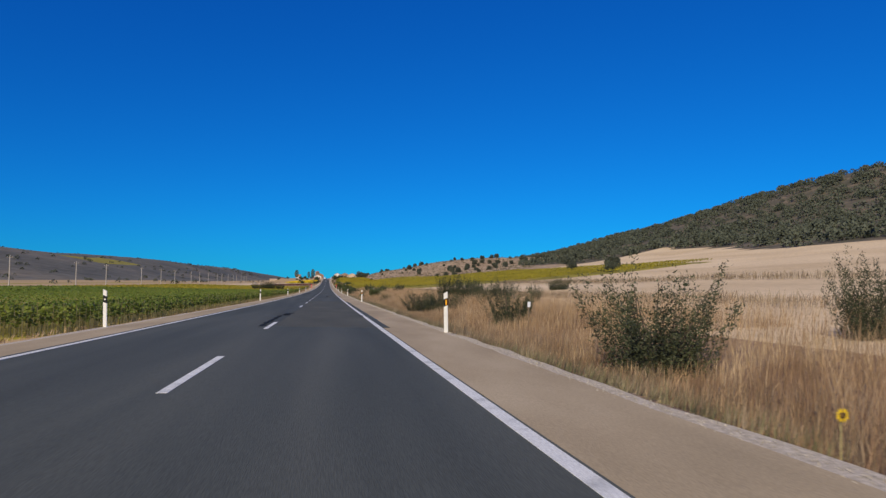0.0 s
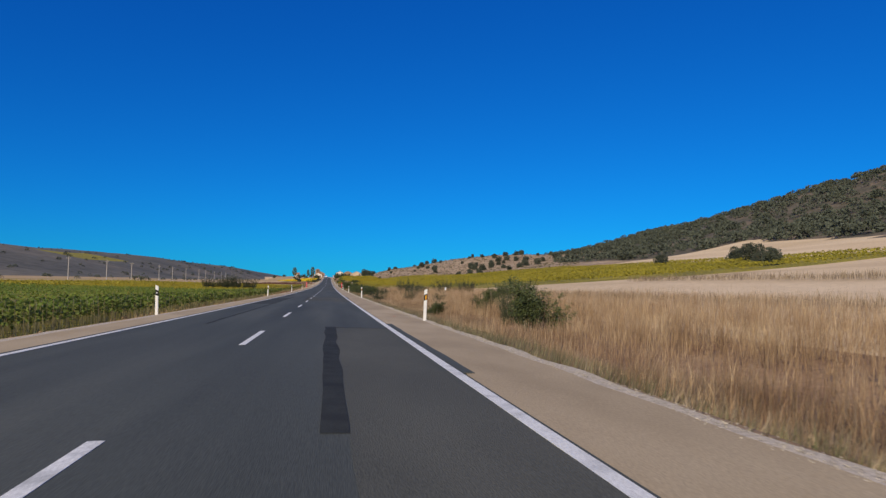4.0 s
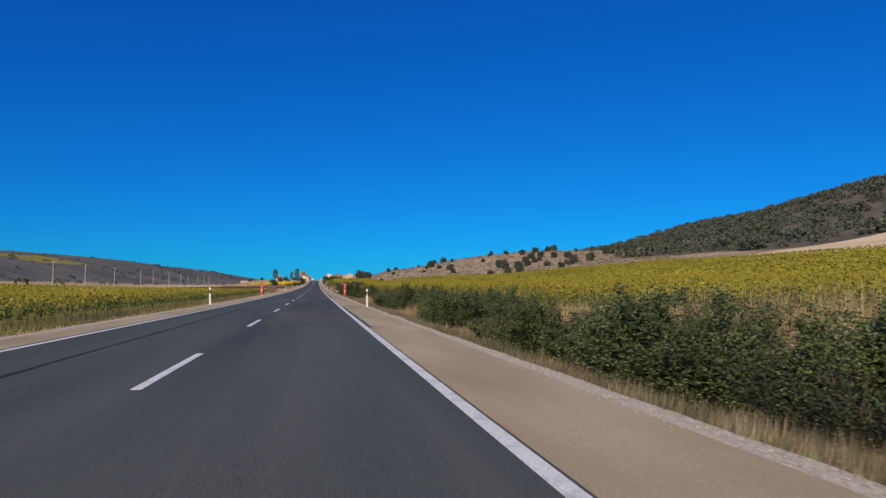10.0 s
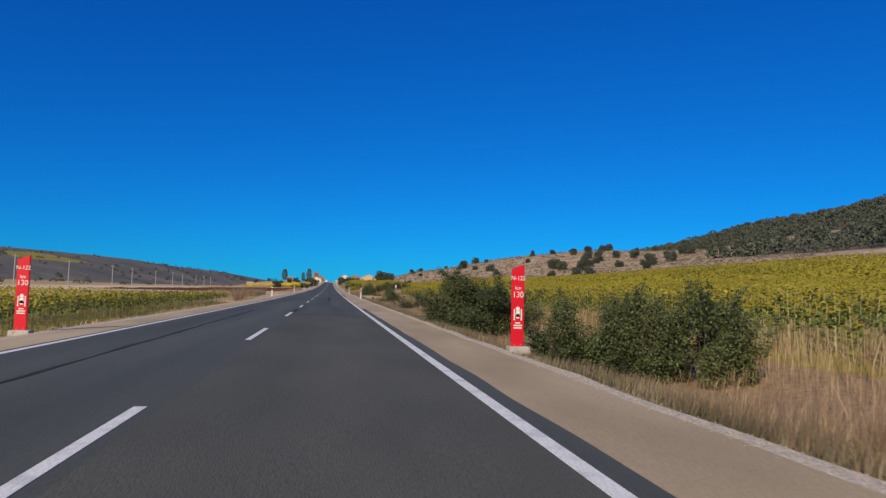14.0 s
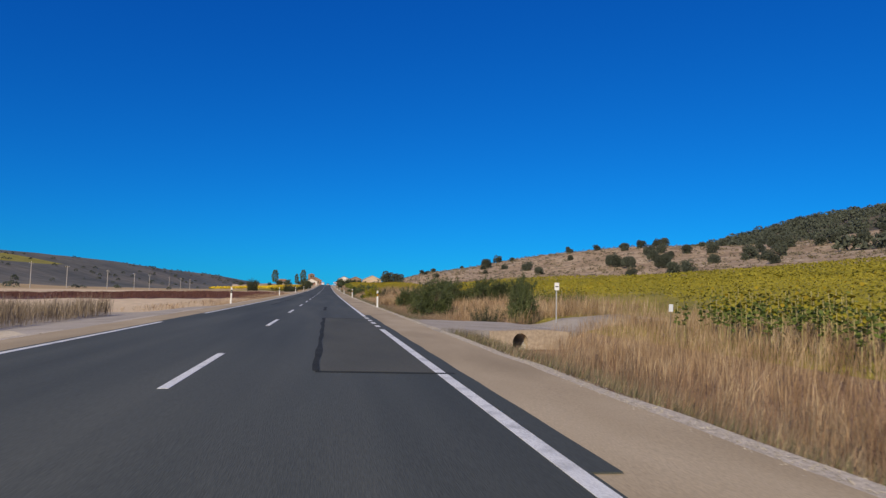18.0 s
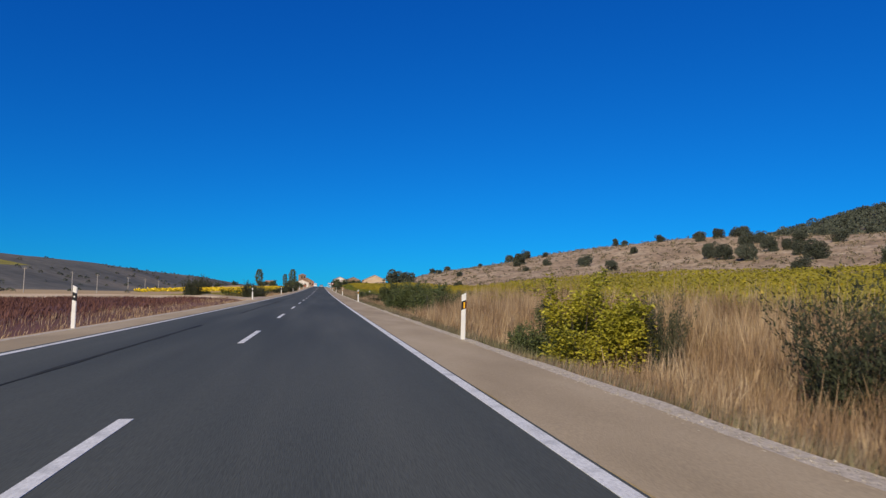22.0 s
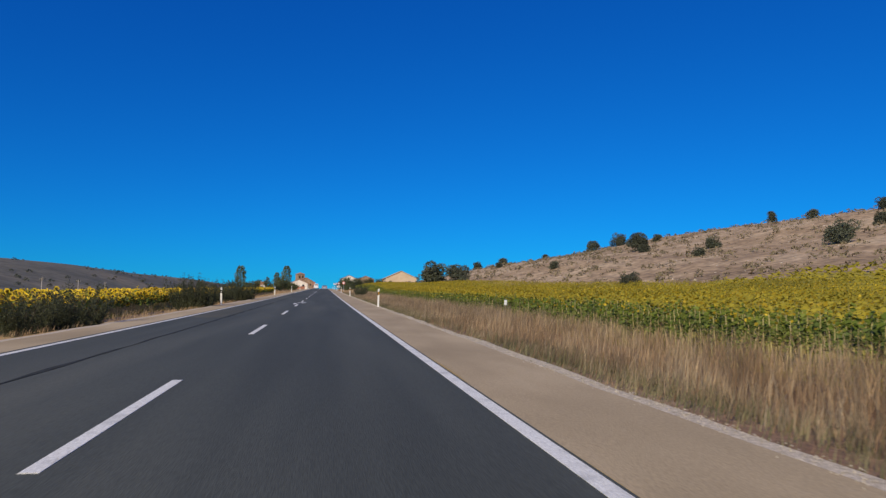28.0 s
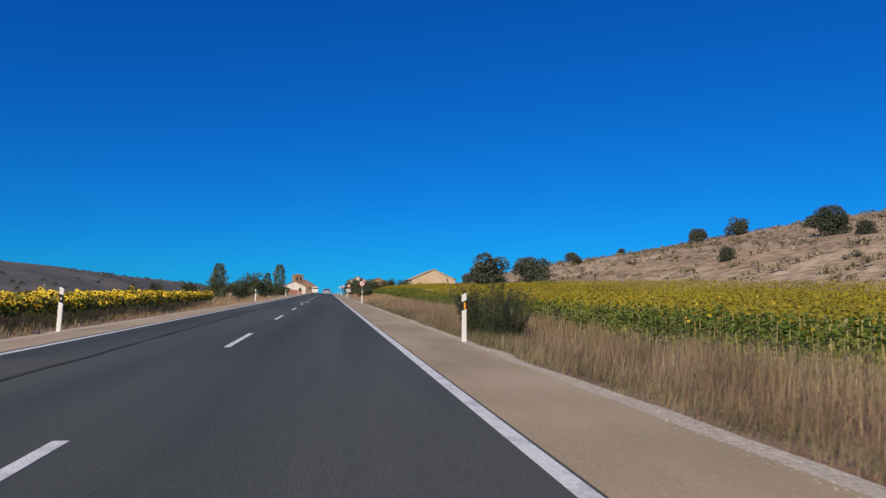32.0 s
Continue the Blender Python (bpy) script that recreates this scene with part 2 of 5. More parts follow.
def box(bm, cx, cy, cz, sx, sy, sz, bevel=0.0):
    r = bmesh.ops.create_cube(bm, size=1, matrix=Matrix.Translation((cx, cy, cz)) @ Matrix.Diagonal((sx, sy, sz, 1)))
    if bevel:
        edges = {e for v in r["verts"] for e in v.link_edges}
        bmesh.ops.bevel(bm, geom=list(edges), offset=bevel, segments=2, affect="EDGES", profile=0.7)


def rod(bm, a, b, r1, r2=None, n=8):
    a, b = Vector(a), Vector(b)
    d = b - a
    m = Matrix.Translation((a + b) / 2) @ d.to_track_quat("Z", "Y").to_matrix().to_4x4()
    bmesh.ops.create_cone(bm, cap_ends=True, segments=n, radius1=r1, radius2=r1 if r2 is None else r2, depth=d.length, matrix=m)


def prism(bm, outline, y0, y1):
    """Extrudes an (x, z) outline from y0 to y1."""
    a = [bm.verts.new((x, y0, z)) for x, z in outline]
    b = [bm.verts.new((x, y1, z)) for x, z in outline]
    bm.faces.new(a)
    bm.faces.new(b[::-1])
    for i in range(len(a)):
        j = (i + 1) % len(a)
        bm.faces.new((a[j], a[i], b[i], b[j]))
    bmesh.ops.recalc_face_normals(bm, faces=bm.faces)


# ---- the lie of the land ----
def gauss(x, y, cx, cy, sx, sy):
    return math.exp(-((x - cx) / sx) ** 2 / 2 - ((y - cy) / sy) ** 2 / 2)


def step(a, b, v):
    k = min(max((v - a) / (b - a), 0), 1)
    return k * k * (3 - 2 * k)


def land(x, y):
    """Height of the ground."""
    z = rise(y)
    if x >= 0:
        if x < 5.39:
            return z - 0.07 - CROWN * x
        late = step(470, 560, y)
        z += -0.135 - (0.62 - 0.36 * late) * step(5.4, 7.3, x) + 0.60 * step(9.5, 13.5, x) * (1 - late) + 0.12 * step(26, 40, x)
        z += 0.55 * step(12.5, 36, x) * (1 - step(60, 110, x)) * step(520, 580, y) * (1 - step(690, 775, y))
        z += 1.75 * step(7.5, 20, x) * (1 - step(60, 110, x)) * step(690, 775, y)
        if x > 12:
            d = max(0, min(x, 460) - 12 - 22 * step(430, 600, y) * (1 - step(90, 150, x)))
            far = 1 - 0.85 * step(780, 1250, y)
            z += 0.05 * min(d, 250) * (1 - 0.3 * step(800, 1100, y)) + 0.00033 * d * d * far
            z += 12 * step(34, 75, x) * gauss(x, y, 140, 825, 65, 145) - 8 * gauss(x, y, 265, 780, 45, 80) + 19 * gauss(x, y, 430, 560, 85, 260)
            z += 9 * gauss(x, y, 446, 960, 60, 60) - 8 * gauss(x, y, 455, 790, 60, 75) + 7 * gauss(x, y, 460, 480, 50, 80) + 2.5 * gauss(x, y, 190, 735, 35, 40) - 2.2 * gauss(x, y, 165, 612, 28, 45) - 4.5 * gauss(x, y, 410, 805, 80, 90)
            z += 0.5 * step(20, 80, x) * noise.noise((x / 30, y / 30, 0)) + 2.0 * step(120, 260, x) * noise.noise((x / 70, y / 70, 3))
    else:
        if x > -4.9:
            return z - 0.07 + CROWN * x
        d = -x
        flat = (step(8, 60, d) * (1 - step(720, 860, y)) + step(45, 85, d) * step(720, 860, y)) * (1 - step(200, 340, d))
        if y > 380:
            z += (min(0.0025 * (y - 380) - 0.9, z) - z) * flat
        z += -0.12 - 0.40 * step(5.2, 7.6, -x)
        z += 0.15 * step(505, 560, y) * step(6, 9, d) + 0.010 * max(0, min(d, 80) - 12) + 0.006 * step(100, 300, d) * d
        line = 560 - 0.02 * min(y, 1000) - 0.125 * max(0, y - 1100)
        top = float(np.interp(y, (800, 1100, 1300, 1500, 1750, 2000, 2400, 3000), (66, 65.7, 60, 68, 70, 63, 62, 52)))
        wide = 200 if d < line else 400
        z += 0.66 * max(top, 20) * math.exp(-((d - line) / wide) ** 2) * step(120, 330, d)
        z += 2.0 * step(250, 500, d) * noise.noise((x / 90, y / 90, 7))
    return z


def crop_edge(y):
    """How far the sunflowers beside the road reach up the slope."""
    k = np.interp(y, [-100, 300, 450, 560, 660, 780, 840], [118, 142, 134, 96, 50, 42, 38])
    return float(k)


def crop_start(y):
    """Where they begin, going away from the road."""
    return float(np.interp(y, [-100, 200, 206, 212, 222, 235, 402, 412, 450, 468, 540, 690, 735, 1000], [180, 170, 75, 32, 14.5, 12.2, 12.2, 15.6, 15.6, 12.0, 9.8, 9.8, 11.5, 13]))


def plough(d, y):
    """The dark strip beside the stubble, d out from the road."""
    return 466 - 1.8 * (d - 10) < y < 540 and 436 < y and 9.5 < d < 50 - 0.1 * (y - 435)


def zone(x, y):
    """Which kind of ground lies there: an index into GROUND."""
    if x >= 0:
        if x < 5.4:
            return 9
        if x < min(13, crop_start(y)):
            return 0
        if y < 830 and crop_start(y) < x < crop_edge(y):
            return 2
        if x < crop_start(y):
            return 1
        if y < 420 and x < 185 + 10 * math.sin(y / 60) + 38 * step(190, 350, y):
            return 1
        if y > 560 + 0.25 * (x - 120) and x < 270 or y > 400 and x < 170:
            return 4
        return 5
    d = -x
    if 197 < y < 221 and d < 12:
        return 0
    if d > 7.2 and plough(max(d, 9.6), y):
        return 3
    if d < (6.3 if 3 < y < 197 else 8):
        return 8
    if y < 355 and d < 74:
        return 2
    if 355 <= y < 545 and d < 75:
        return 3 if plough(d, y) else 1
    if 552 + 1.5 * (d - 9.5) <= y < 715 and d < 36 or 640 < y < 715 and d < 28:
        return 2
    if 545 <= y < 715 and d < 75:
        return 1
    if d < 150:
        return 8
    if d < 165 and y < 760:
        return 2
    if d < 190 or 300 < y < 900 and d < 215:
        return 8
    if 1150 < y < 1380 and 360 < d < 420:
        return 2
    return 6


GROUND = [M_SOIL, M_STUBBLE, M_CROP_SOIL, M_PLOUGH, M_ROCKY, M_SCRUB, M_RIDGE, M_TRACK, M_DRY, M_GRIT]


# ---- ground ----
def spread(parts):
    out = []
    for a, b, s in parts:
        out += list(np.arange(a, b - 1e-6, s))
    return out + [parts[-1][1]]


gx = spread([(-3000, -1000, 200), (-1000, -300, 25), (-300, -100, 10), (-100, -20, 5), (-20, -8, 2), (-8, -4.5, 0.7), (-4.5, 4.9, 9.4), (4.9, 5.4, 0.5), (5.4, 7.4, 0.25), (7.4, 9, 0.4), (9, 14, 1), (14, 50, 3), (50, 200, 5), (200, 500, 10), (500, 1000, 50), (1000, 3000, 250)])
gy = spread([(-400, -40, 40), (-40, 860, 5), (860, 1200, 10), (1200, 2000, 40), (2000, 4400, 150)])
nx, ny = len(gx), len(gy)
gv = [(x, y, land(x, y)) for y in gy for x in gx]
gf, gi = [], []
for j in range(ny - 1):
    for i in range(nx - 1):
        a = j * nx + i
        gf.append((a, a + 1, a + nx + 1, a + nx))
        gi.append(zone((gx[i] + gx[i + 1]) / 2, (gy[j] + gy[j + 1]) / 2))
ground = new("ground", mesh_np("ground", gv, gf, GROUND, gi))
ground.data.polygons.foreach_set("use_smooth", [True] * len(gf))
tagged(ground, "rolling farmland with stubble, crop and scrub hills", "ground", kind="structure")


# ---- road ----
def ribbon(name, x0, x1, y0, y1, lift, mat, label, category="road", step_y=4.0, kind="structure", wobble=0.0, parent=None, thick=0.03):
    ys = np.linspace(y0, y1, max(2, int((y1 - y0) / step_y) + 1))
    v, f = [], []
    for y in ys:
        a = x0 + (wobble * noise.noise((x0, y * 0.5, 2)) if wobble else 0)
        b = x1 + (wobble * noise.noise((x1, y * 0.5, 5)) if wobble else 0)
        mid = 0.0 if x0 < 0 < x1 else (a + b) / 2
        z = rise(y) + lift
        row = [(x, y, z - CROWN * abs(x)) for x in (a, mid, b)]
        v += row + [(x, y, q - thick) for x, y, q in (row[2], row[0])]
    for k in range(len(ys) - 1):
        p, q = 5 * k, 5 * k + 5
        f += [(p, p + 1, q + 1, q), (p + 1, p + 2, q + 2, q + 1), (p + 2, p + 3, q + 3, q + 2), (p + 4, p, q, q + 4)]
    for p, s in ((0, 1), (5 * len(ys) - 5, -1)):
        f.append((p, p + 4, p + 3, p + 2)[::s])
    ob = new(name, mesh_np(name, v, f, [mat]))
    if parent:
        ob.parent = parent
        return tagged(ob, label)
    return tagged(ob, label, category, kind=kind)


road = ribbon("road", -3.72, 3.51, -120, 1000, 0.0, M_ASPHALT, "dark grey two-lane asphalt road with white markings", thick=0.12)
ribbon("pavement", 3.51, 5.12, -120, 1000, -0.012, M_SHOULDER, "tan gritty hard shoulder along the asphalt", "shoulder", wobble=0.10, step_y=1.0, thick=0.1)
ribbon("pavement", -4.88, -3.72, -120, 1000, -0.012, M_SHOULDER, "tan gritty hard shoulder along the asphalt", "shoulder", wobble=0.12, step_y=1.0, thick=0.1)
ribbon("gravel_strip", 5.02, 5.40, -60, 960, -0.017, M_STRIP, "pale loose gravel strip lining the shoulder", "gravel", wobble=0.16, step_y=0.5, thick=0.12)
ribbon("gravel_strip", -5.15, -4.8, -60, 960, -0.017, M_STRIP, "pale loose gravel strip lining the shoulder", "gravel", wobble=0.16, step_y=0.5, thick=0.12)
ribbon("edge_line", 3.325, 3.475, -120, 388.4, 0.004, M_LINE, "solid white painted edge line", "road marking", thick=0.004, parent=road)
ribbon("edge_line", 3.325, 3.475, 398.1, 960, 0.004, M_LINE, "solid white painted edge line", "road marking", thick=0.004, parent=road)
ribbon("edge_line", -3.60, -3.455, -120, 391, 0.004, M_LINE, "solid white painted edge line", "road marking", thick=0.004, parent=road)
ribbon("edge_line", -3.60, -3.455, 399, 960, 0.004, M_LINE, "solid white painted edge line", "road marking", thick=0.004, parent=road)
for k in range(-8, 32):
    y = 0.6 + 12.5 * k + (0.7 if k == 31 else 0)
    if y < 390 and k != 1:
        ribbon("lane_dash", -0.06, 0.06, y, y + 4.2, 0.004, M_LINE, "", parent=road, thick=0.004)
for k in range(-3, 40):
    y = 437.8 + 12.5 * k
    ribbon("lane_dash", -0.06, 0.06, y, y + 4.2, 0.004, M_LINE, "", parent=road, thick=0.004)
for y in (389.7, 391.8, 393.8, 396.0):
    ribbon("edge_dash", 3.325, 3.475, y, y + 1.0, 0.004, M_LINE, "", parent=road, thick=0.004, step_y=1)
for x0, x1, y0, y1 in ((0.15, 3.30, 2, 48), (-0.35, 3.30, 129, 147), (0.25, 3.30, 227, 241), (0.2, 3.30, 288, 315), (1.8, 3.30, 76, 94.3), (1.68, 3.50, 377.5, 395.5), (1.68, 3.30, 340, 368)):
    ribbon("resurfaced_patch", x0, x1, y0, y1, 0.003, M_PATCH, "paler worn asphalt patch", parent=road, thick=0.003, wobble=0.05, step_y=0.5)
for x0, x1, y0, y1 in ((1.53, 1.68, 344, 368), (1.55, 1.82, 80, 94.6), (1.7, 3.3, 94.24, 94.34), (1.56, 1.66, 377.5, 395.5), (1.6, 3.6, 377.3, 377.45), (1.6, 3.7, 395.4, 395.55), (-0.4, 3.3, 146.95, 147.04), (0.2, 3.3, 314.9, 315.05), (-2.02, -1.94, 96, 147), (-1.98, -1.91, 205, 245), (-1.98, -1.91, 285, 320), (-1.99, -1.90, 415, 470), (-1.98, -1.91, 480, 545), (-1.98, -1.91, 560, 690), (-0.06, 0.10, 318, 322), (-0.4, -0.33, 129, 147), (1.55, 1.72, 405, 412)):
    ribbon("tar_seam", x0, x1, y0, y1, 0.0055, M_TAR, "black tar sealing strip", parent=road, thick=0.003, wobble=0.07, step_y=0.3)
for y0, y1, x1 in ((2, 48, 3.74), (84, 97, 3.68), (143, 152, 3.66), (226, 247, 3.62), (286, 326, 3.72), (372, 400, 3.74)):
    ribbon("asphalt_margin", 3.47, x1, y0, y1, 0.002, M_ASPHALT, "", parent=road, thick=0.01, wobble=0.04, step_y=0.5)
for k, (x0, x1, y0, y1) in enumerate(((-3.4, -1.9, 120, 141), (-3.3, -2.1, 598, 606), (-3.3, -1.8, 636, 645), (-3.3, -2.0, 655, 661))):
    ribbon("resurfaced_patch", x0, x1, y0, y1, 0.003, M_DARK_PATCH if k == 0 else M_PATCH, "", parent=road, thick=0.003, wobble=0.15, step_y=0.5)

for x, y, w in ((4.39, 9.84, 0.08), (3.87, 9.63, 0.08), (4.34, 103.4, 0.09), (4.16, 495.7, 0.07)):
    ribbon("spray_mark", x - w, x + w, y - 0.025, y + 0.025, 0.0035 if x < 4 else -0.006, M_SPRAY, "faded red surveyor paint dash", parent=road, thick=0.003, step_y=0.01, wobble=0.03)

for y0, y1, x in ((14.3, 14.9, 0.06), (15.3, 16.9, 0.05), (9.3, 11.7, 0.44)):
    ribbon("worn_dash", x - 0.014, x + 0.014, y0, y1, 0.004, M_PATCH, "worn remains of a lane dash", parent=road, thick=0.003, wobble=0.03, step_y=0.1)
blot = random.Random(3)
spots = [(-0.03 + 0.028 * (y - 12) + blot.gauss(0, 0.07), y, blot.uniform(0.04, 0.11), blot.uniform(0.12, 0.40)) for y in np.linspace(11.2, 13.8, 24)]
spots += [(-0.26 + blot.gauss(0, 0.05), y, blot.uniform(0.03, 0.08), blot.uniform(0.15, 0.5)) for y in np.linspace(2.2, 10.9, 38)]
spots += [(2.2 + blot.gauss(0, 0.16), 9.9 + blot.gauss(0, 0.10), 0.03, 0.05) for k in range(9)]
spots += [(3.28 + 0.06 * (y - 11.6) + blot.gauss(0, 0.05), y, 0.04, 0.10) for y in np.linspace(10.9, 12.6, 12)]
for x, y, a, b in spots:
    n = 36
    ring = [(x + a * math.cos(q) * (1 + 0.9 * noise.noise((6 * math.cos(q), 6 * math.sin(q), y))), y + b * math.sin(q) * (1 + 0.9 * noise.noise((6 * math.cos(q), 6 * math.sin(q), y + 9)))) for q in np.linspace(0, 2 * math.pi, n, endpoint=False)]
    lift = 0.0072 + 0.0004 * (len(bpy.data.meshes) % 7)
    v = [(x, y, rise(y) + lift - CROWN * abs(x))] + [(p, q, rise(q) + lift - CROWN * abs(p)) for p, q in ring]
    ob = new("tar_stain", mesh_np("tar_stain", v, [(0, 1 + k, 1 + (k + 1) % n) for k in range(n)], [M_STAIN]))
    ob.parent = road
    tagged(ob, "black ragged tar stain")


def arrow(y0):
    """A curved arrow on the centre line, bending back into the lane."""
    v, f = [], []
    n = 14
    for k in range(n + 1):
        s = k / n
        x = float(np.interp(s, (0, 0.2, 0.42, 0.6, 0.8, 0.92, 1), (-0.16, -0.25, -0.31, -0.31, -0.2, -0.09, 0.0)))
        y = y0 + 4.0 * s
        w = 0.12 - 0.07 * s
        v += [(x - w, y, rise(y) + 0.006 - CROWN * abs(x)), (x + w, y - 0.05, rise(y) + 0.006 - CROWN * abs(x))]
    for k in range(n):
        f.append((2 * k, 2 * k + 1, 2 * k + 3, 2 * k + 2))
    m = len(v)
    for x, y in ((-0.24, y0 + 4.8), (0.0, y0 + 3.95), (0.23, y0 + 3.55), (0.43, y0 + 5.85)):
        v.append((x, y, rise(y) + 0.006 - CROWN * abs(x)))
    f.append((m, m + 1, m + 2, m + 3))
    ob = new("merge_arrow", mesh_np("merge_arrow", v, f, [M_LINE]))
    ob.parent = road
    tagged(ob, "white painted curved arrow")


for y in (617.5, 707.0, 794.5):
    arrow(y)


# ---- plants ----
rng = np.random.default_rng(7)


def unit(v):
    return v / np.maximum(np.linalg.norm(v, axis=1, keepdims=True), 1e-9)


def leaf_quads(p, d, length, width, gen, flat=False):
    """Folded diamonds at p, pointing along d; flat ones lie with the face up."""
    n = len(p)
    side = unit(np.cross(d, np.array([0.25, 0.4, -1.0]) + gen.normal(size=(n, 3)) * (0.28 if flat else 30)))
    L, W = np.reshape(length, (-1, 1)), np.reshape(width, (-1, 1))
    up = np.cross(side, d)
    v = np.stack([p, p + d * L * 0.45 + side * W / 2 + up * W * 0.2, p + d * L, p + d * L * 0.45 - side * W / 2 + up * W * 0.2], 1).reshape(-1, 3)
    return v, np.arange(4 * n).reshape(-1, 4)


def leaf_tris(p, d, length, width, gen):
    """Single pointed blades at p, along d."""
    n = len(p)
    side = unit(np.cross(d, gen.normal(size=(n, 3)))) * np.reshape(width, (-1, 1)) / 2
    v = np.stack([p - side, p + side, p + d * np.reshape(length, (-1, 1))], 1).reshape(-1, 3)
    return v, np.arange(3 * n).reshape(-1, 3)


def crown_mesh(name, mat, seed, n, style):
    """A crown of leaves in a box one wide and one high, standing on the ground."""
    g = np.random.default_rng(seed)
    if style in ("broom", "spray"):
        spiky = style == "spray"
        k = 85 if spiky else 60
        a, rad = g.uniform(0, 2 * np.pi, k), np.sqrt(g.uniform(0, 1, k))
        root = np.stack([np.cos(a) * rad * 0.26, np.sin(a) * rad * 0.26, np.zeros(k)], 1)
        a2, lean = a + g.normal(0, 0.6, k), 0.06 + 0.42 * rad * g.uniform(0.4, 1.2, k)
        long = g.choice([0.5, 0.68, 0.82, 0.95, 1.1], k, p=[0.2, 0.25, 0.25, 0.2, 0.1]) * (1 - 0.25 * rad)
        tip = root + np.stack([np.cos(a2) * lean, np.sin(a2) * lean, np.ones(k)], 1) * long[:, None]
        i = g.integers(0, k, n)
        s = g.beta(1.3, 1.15, n)[:, None]
        side = g.normal(0, 1, (k, 4, 3))
        twig = side[i, g.integers(0, 4, n)] * (0.055 * (1.1 - s)) * s
        p = root[i] + (tip[i] - root[i]) * s + twig + g.normal(0, 0.018, (n, 3))
        low = g.uniform(size=n) < 0.28
        dome = unit(g.normal(size=(n, 3))) * g.uniform(0.3, 1, (n, 1)) * np.array([0.40, 0.40, 0.44])
        p = np.where(low[:, None], np.abs(dome) * np.sign(dome) * np.array([1, 1, 0]) + np.array([0, 0, 1]) * np.abs(dome[:, 2:]), p)
        d = unit(unit(tip[i] - root[i]) + g.normal(0, 0.35 if spiky else 0.6, (n, 3)))
        p[:, 2] *= 0.97 / np.quantile(p[:, 2], 0.985)
        p[:, :2] *= 0.47 / np.quantile(np.linalg.norm(p[:, :2], axis=1), 0.95)
        v, f = leaf_tris(p, d, g.uniform(0.018, 0.040, n) * (1.4 if spiky else 1), g.uniform(0.009, 0.016, n), g)
    elif style == "oak":
        k = 24
        a = g.uniform(0, 2 * np.pi, k)
        r = np.sqrt(g.uniform(0, 1, k)) * 0.33
        c = np.stack([np.cos(a) * r, np.sin(a) * r, g.uniform(0.22, 0.80, k) - 0.40 * r], 1)
        i = g.integers(0, k, n)
        d = unit(g.normal(size=(n, 3)))
        p = c[i] + d * (0.19 * g.uniform(0.65, 1.03, (n, 1)))
        v, f = leaf_tris(p, unit(d + g.normal(0, 1.1, (n, 3))), g.uniform(0.032, 0.055, n), g.uniform(0.032, 0.05, n), g)
    elif style == "tall":
        i = g.uniform(0, 1, n)
        a = g.uniform(0, 2 * np.pi, n)
        wob = 1 + 0.18 * np.sin(3 * a + 9 * i) + 0.12 * np.sin(7 * i * 3 + a)
        r = np.sqrt(g.uniform(0.25, 1, n)) * 0.44 * wob * np.sin(np.pi * np.clip(i * 0.84 + 0.12, 0, 1)) ** 0.45
        p = np.stack([np.cos(a) * r, np.sin(a) * r, 0.12 + 0.88 * i], 1)
        d = unit(np.stack([np.cos(a), np.sin(a), 0.8 + 0 * a], 1) + g.normal(0, 0.7, (n, 3)))
        v, f = leaf_quads(p, d, g.uniform(0.035, 0.06, n), g.uniform(0.028, 0.042, n), g)
    else:
        k = 17
        a, r = g.uniform(0, 2 * np.pi, k), np.sqrt(g.uniform(0, 1, k)) * 0.36
        size = g.uniform(0.11, 0.21, k)
        c = np.stack([np.cos(a) * r, np.sin(a) * r, 0.10 + g.uniform(0.0, 0.72, k) * (1 - 1.6 * r * r / 0.36)], 1)
        i = g.integers(0, k, n)
        d = unit(g.normal(size=(n, 3)))
        p = c[i] + d * (size[i] * g.uniform(0.25, 1, n) ** 0.5)[:, None] + g.normal(0, 0.022, (n, 3))
        m = 34
        j = g.integers(0, m, n)
        start = c[g.integers(0, k, m)]
        shoot = unit(np.stack([start[:, 0] * 2.2, start[:, 1] * 2.2, g.uniform(0.3, 1.2, m)], 1) + g.normal(0, 0.25, (m, 3))) * g.uniform(0.22, 0.40, (m, 1))
        out = g.uniform(size=n) < 0.22
        q = g.beta(1.6, 1.0, n)[:, None]
        p = np.where(out[:, None], start[j] + shoot[j] * q + g.normal(0, 0.02, (n, 3)), p)
        p[:, 2] = np.abs(p[:, 2])
        p[:, 2] /= np.quantile(p[:, 2], 0.985)
        p[:, :2] *= 0.48 / np.quantile(np.linalg.norm(p[:, :2], axis=1), 0.95)
        d = unit(0.7 * d + g.normal(0, 0.6, (n, 3)) + np.array([0, 0, -0.2]))
        big = 2.4 if n < 2500 else 1.35 if n < 12000 else 1.0 if n < 20000 else 0.58
        v, f = leaf_tris(p, d, big * g.uniform(0.022, 0.040, n), big * g.uniform(0.015, 0.025, n), g)
    return mesh_np(name, v, f, [mat])


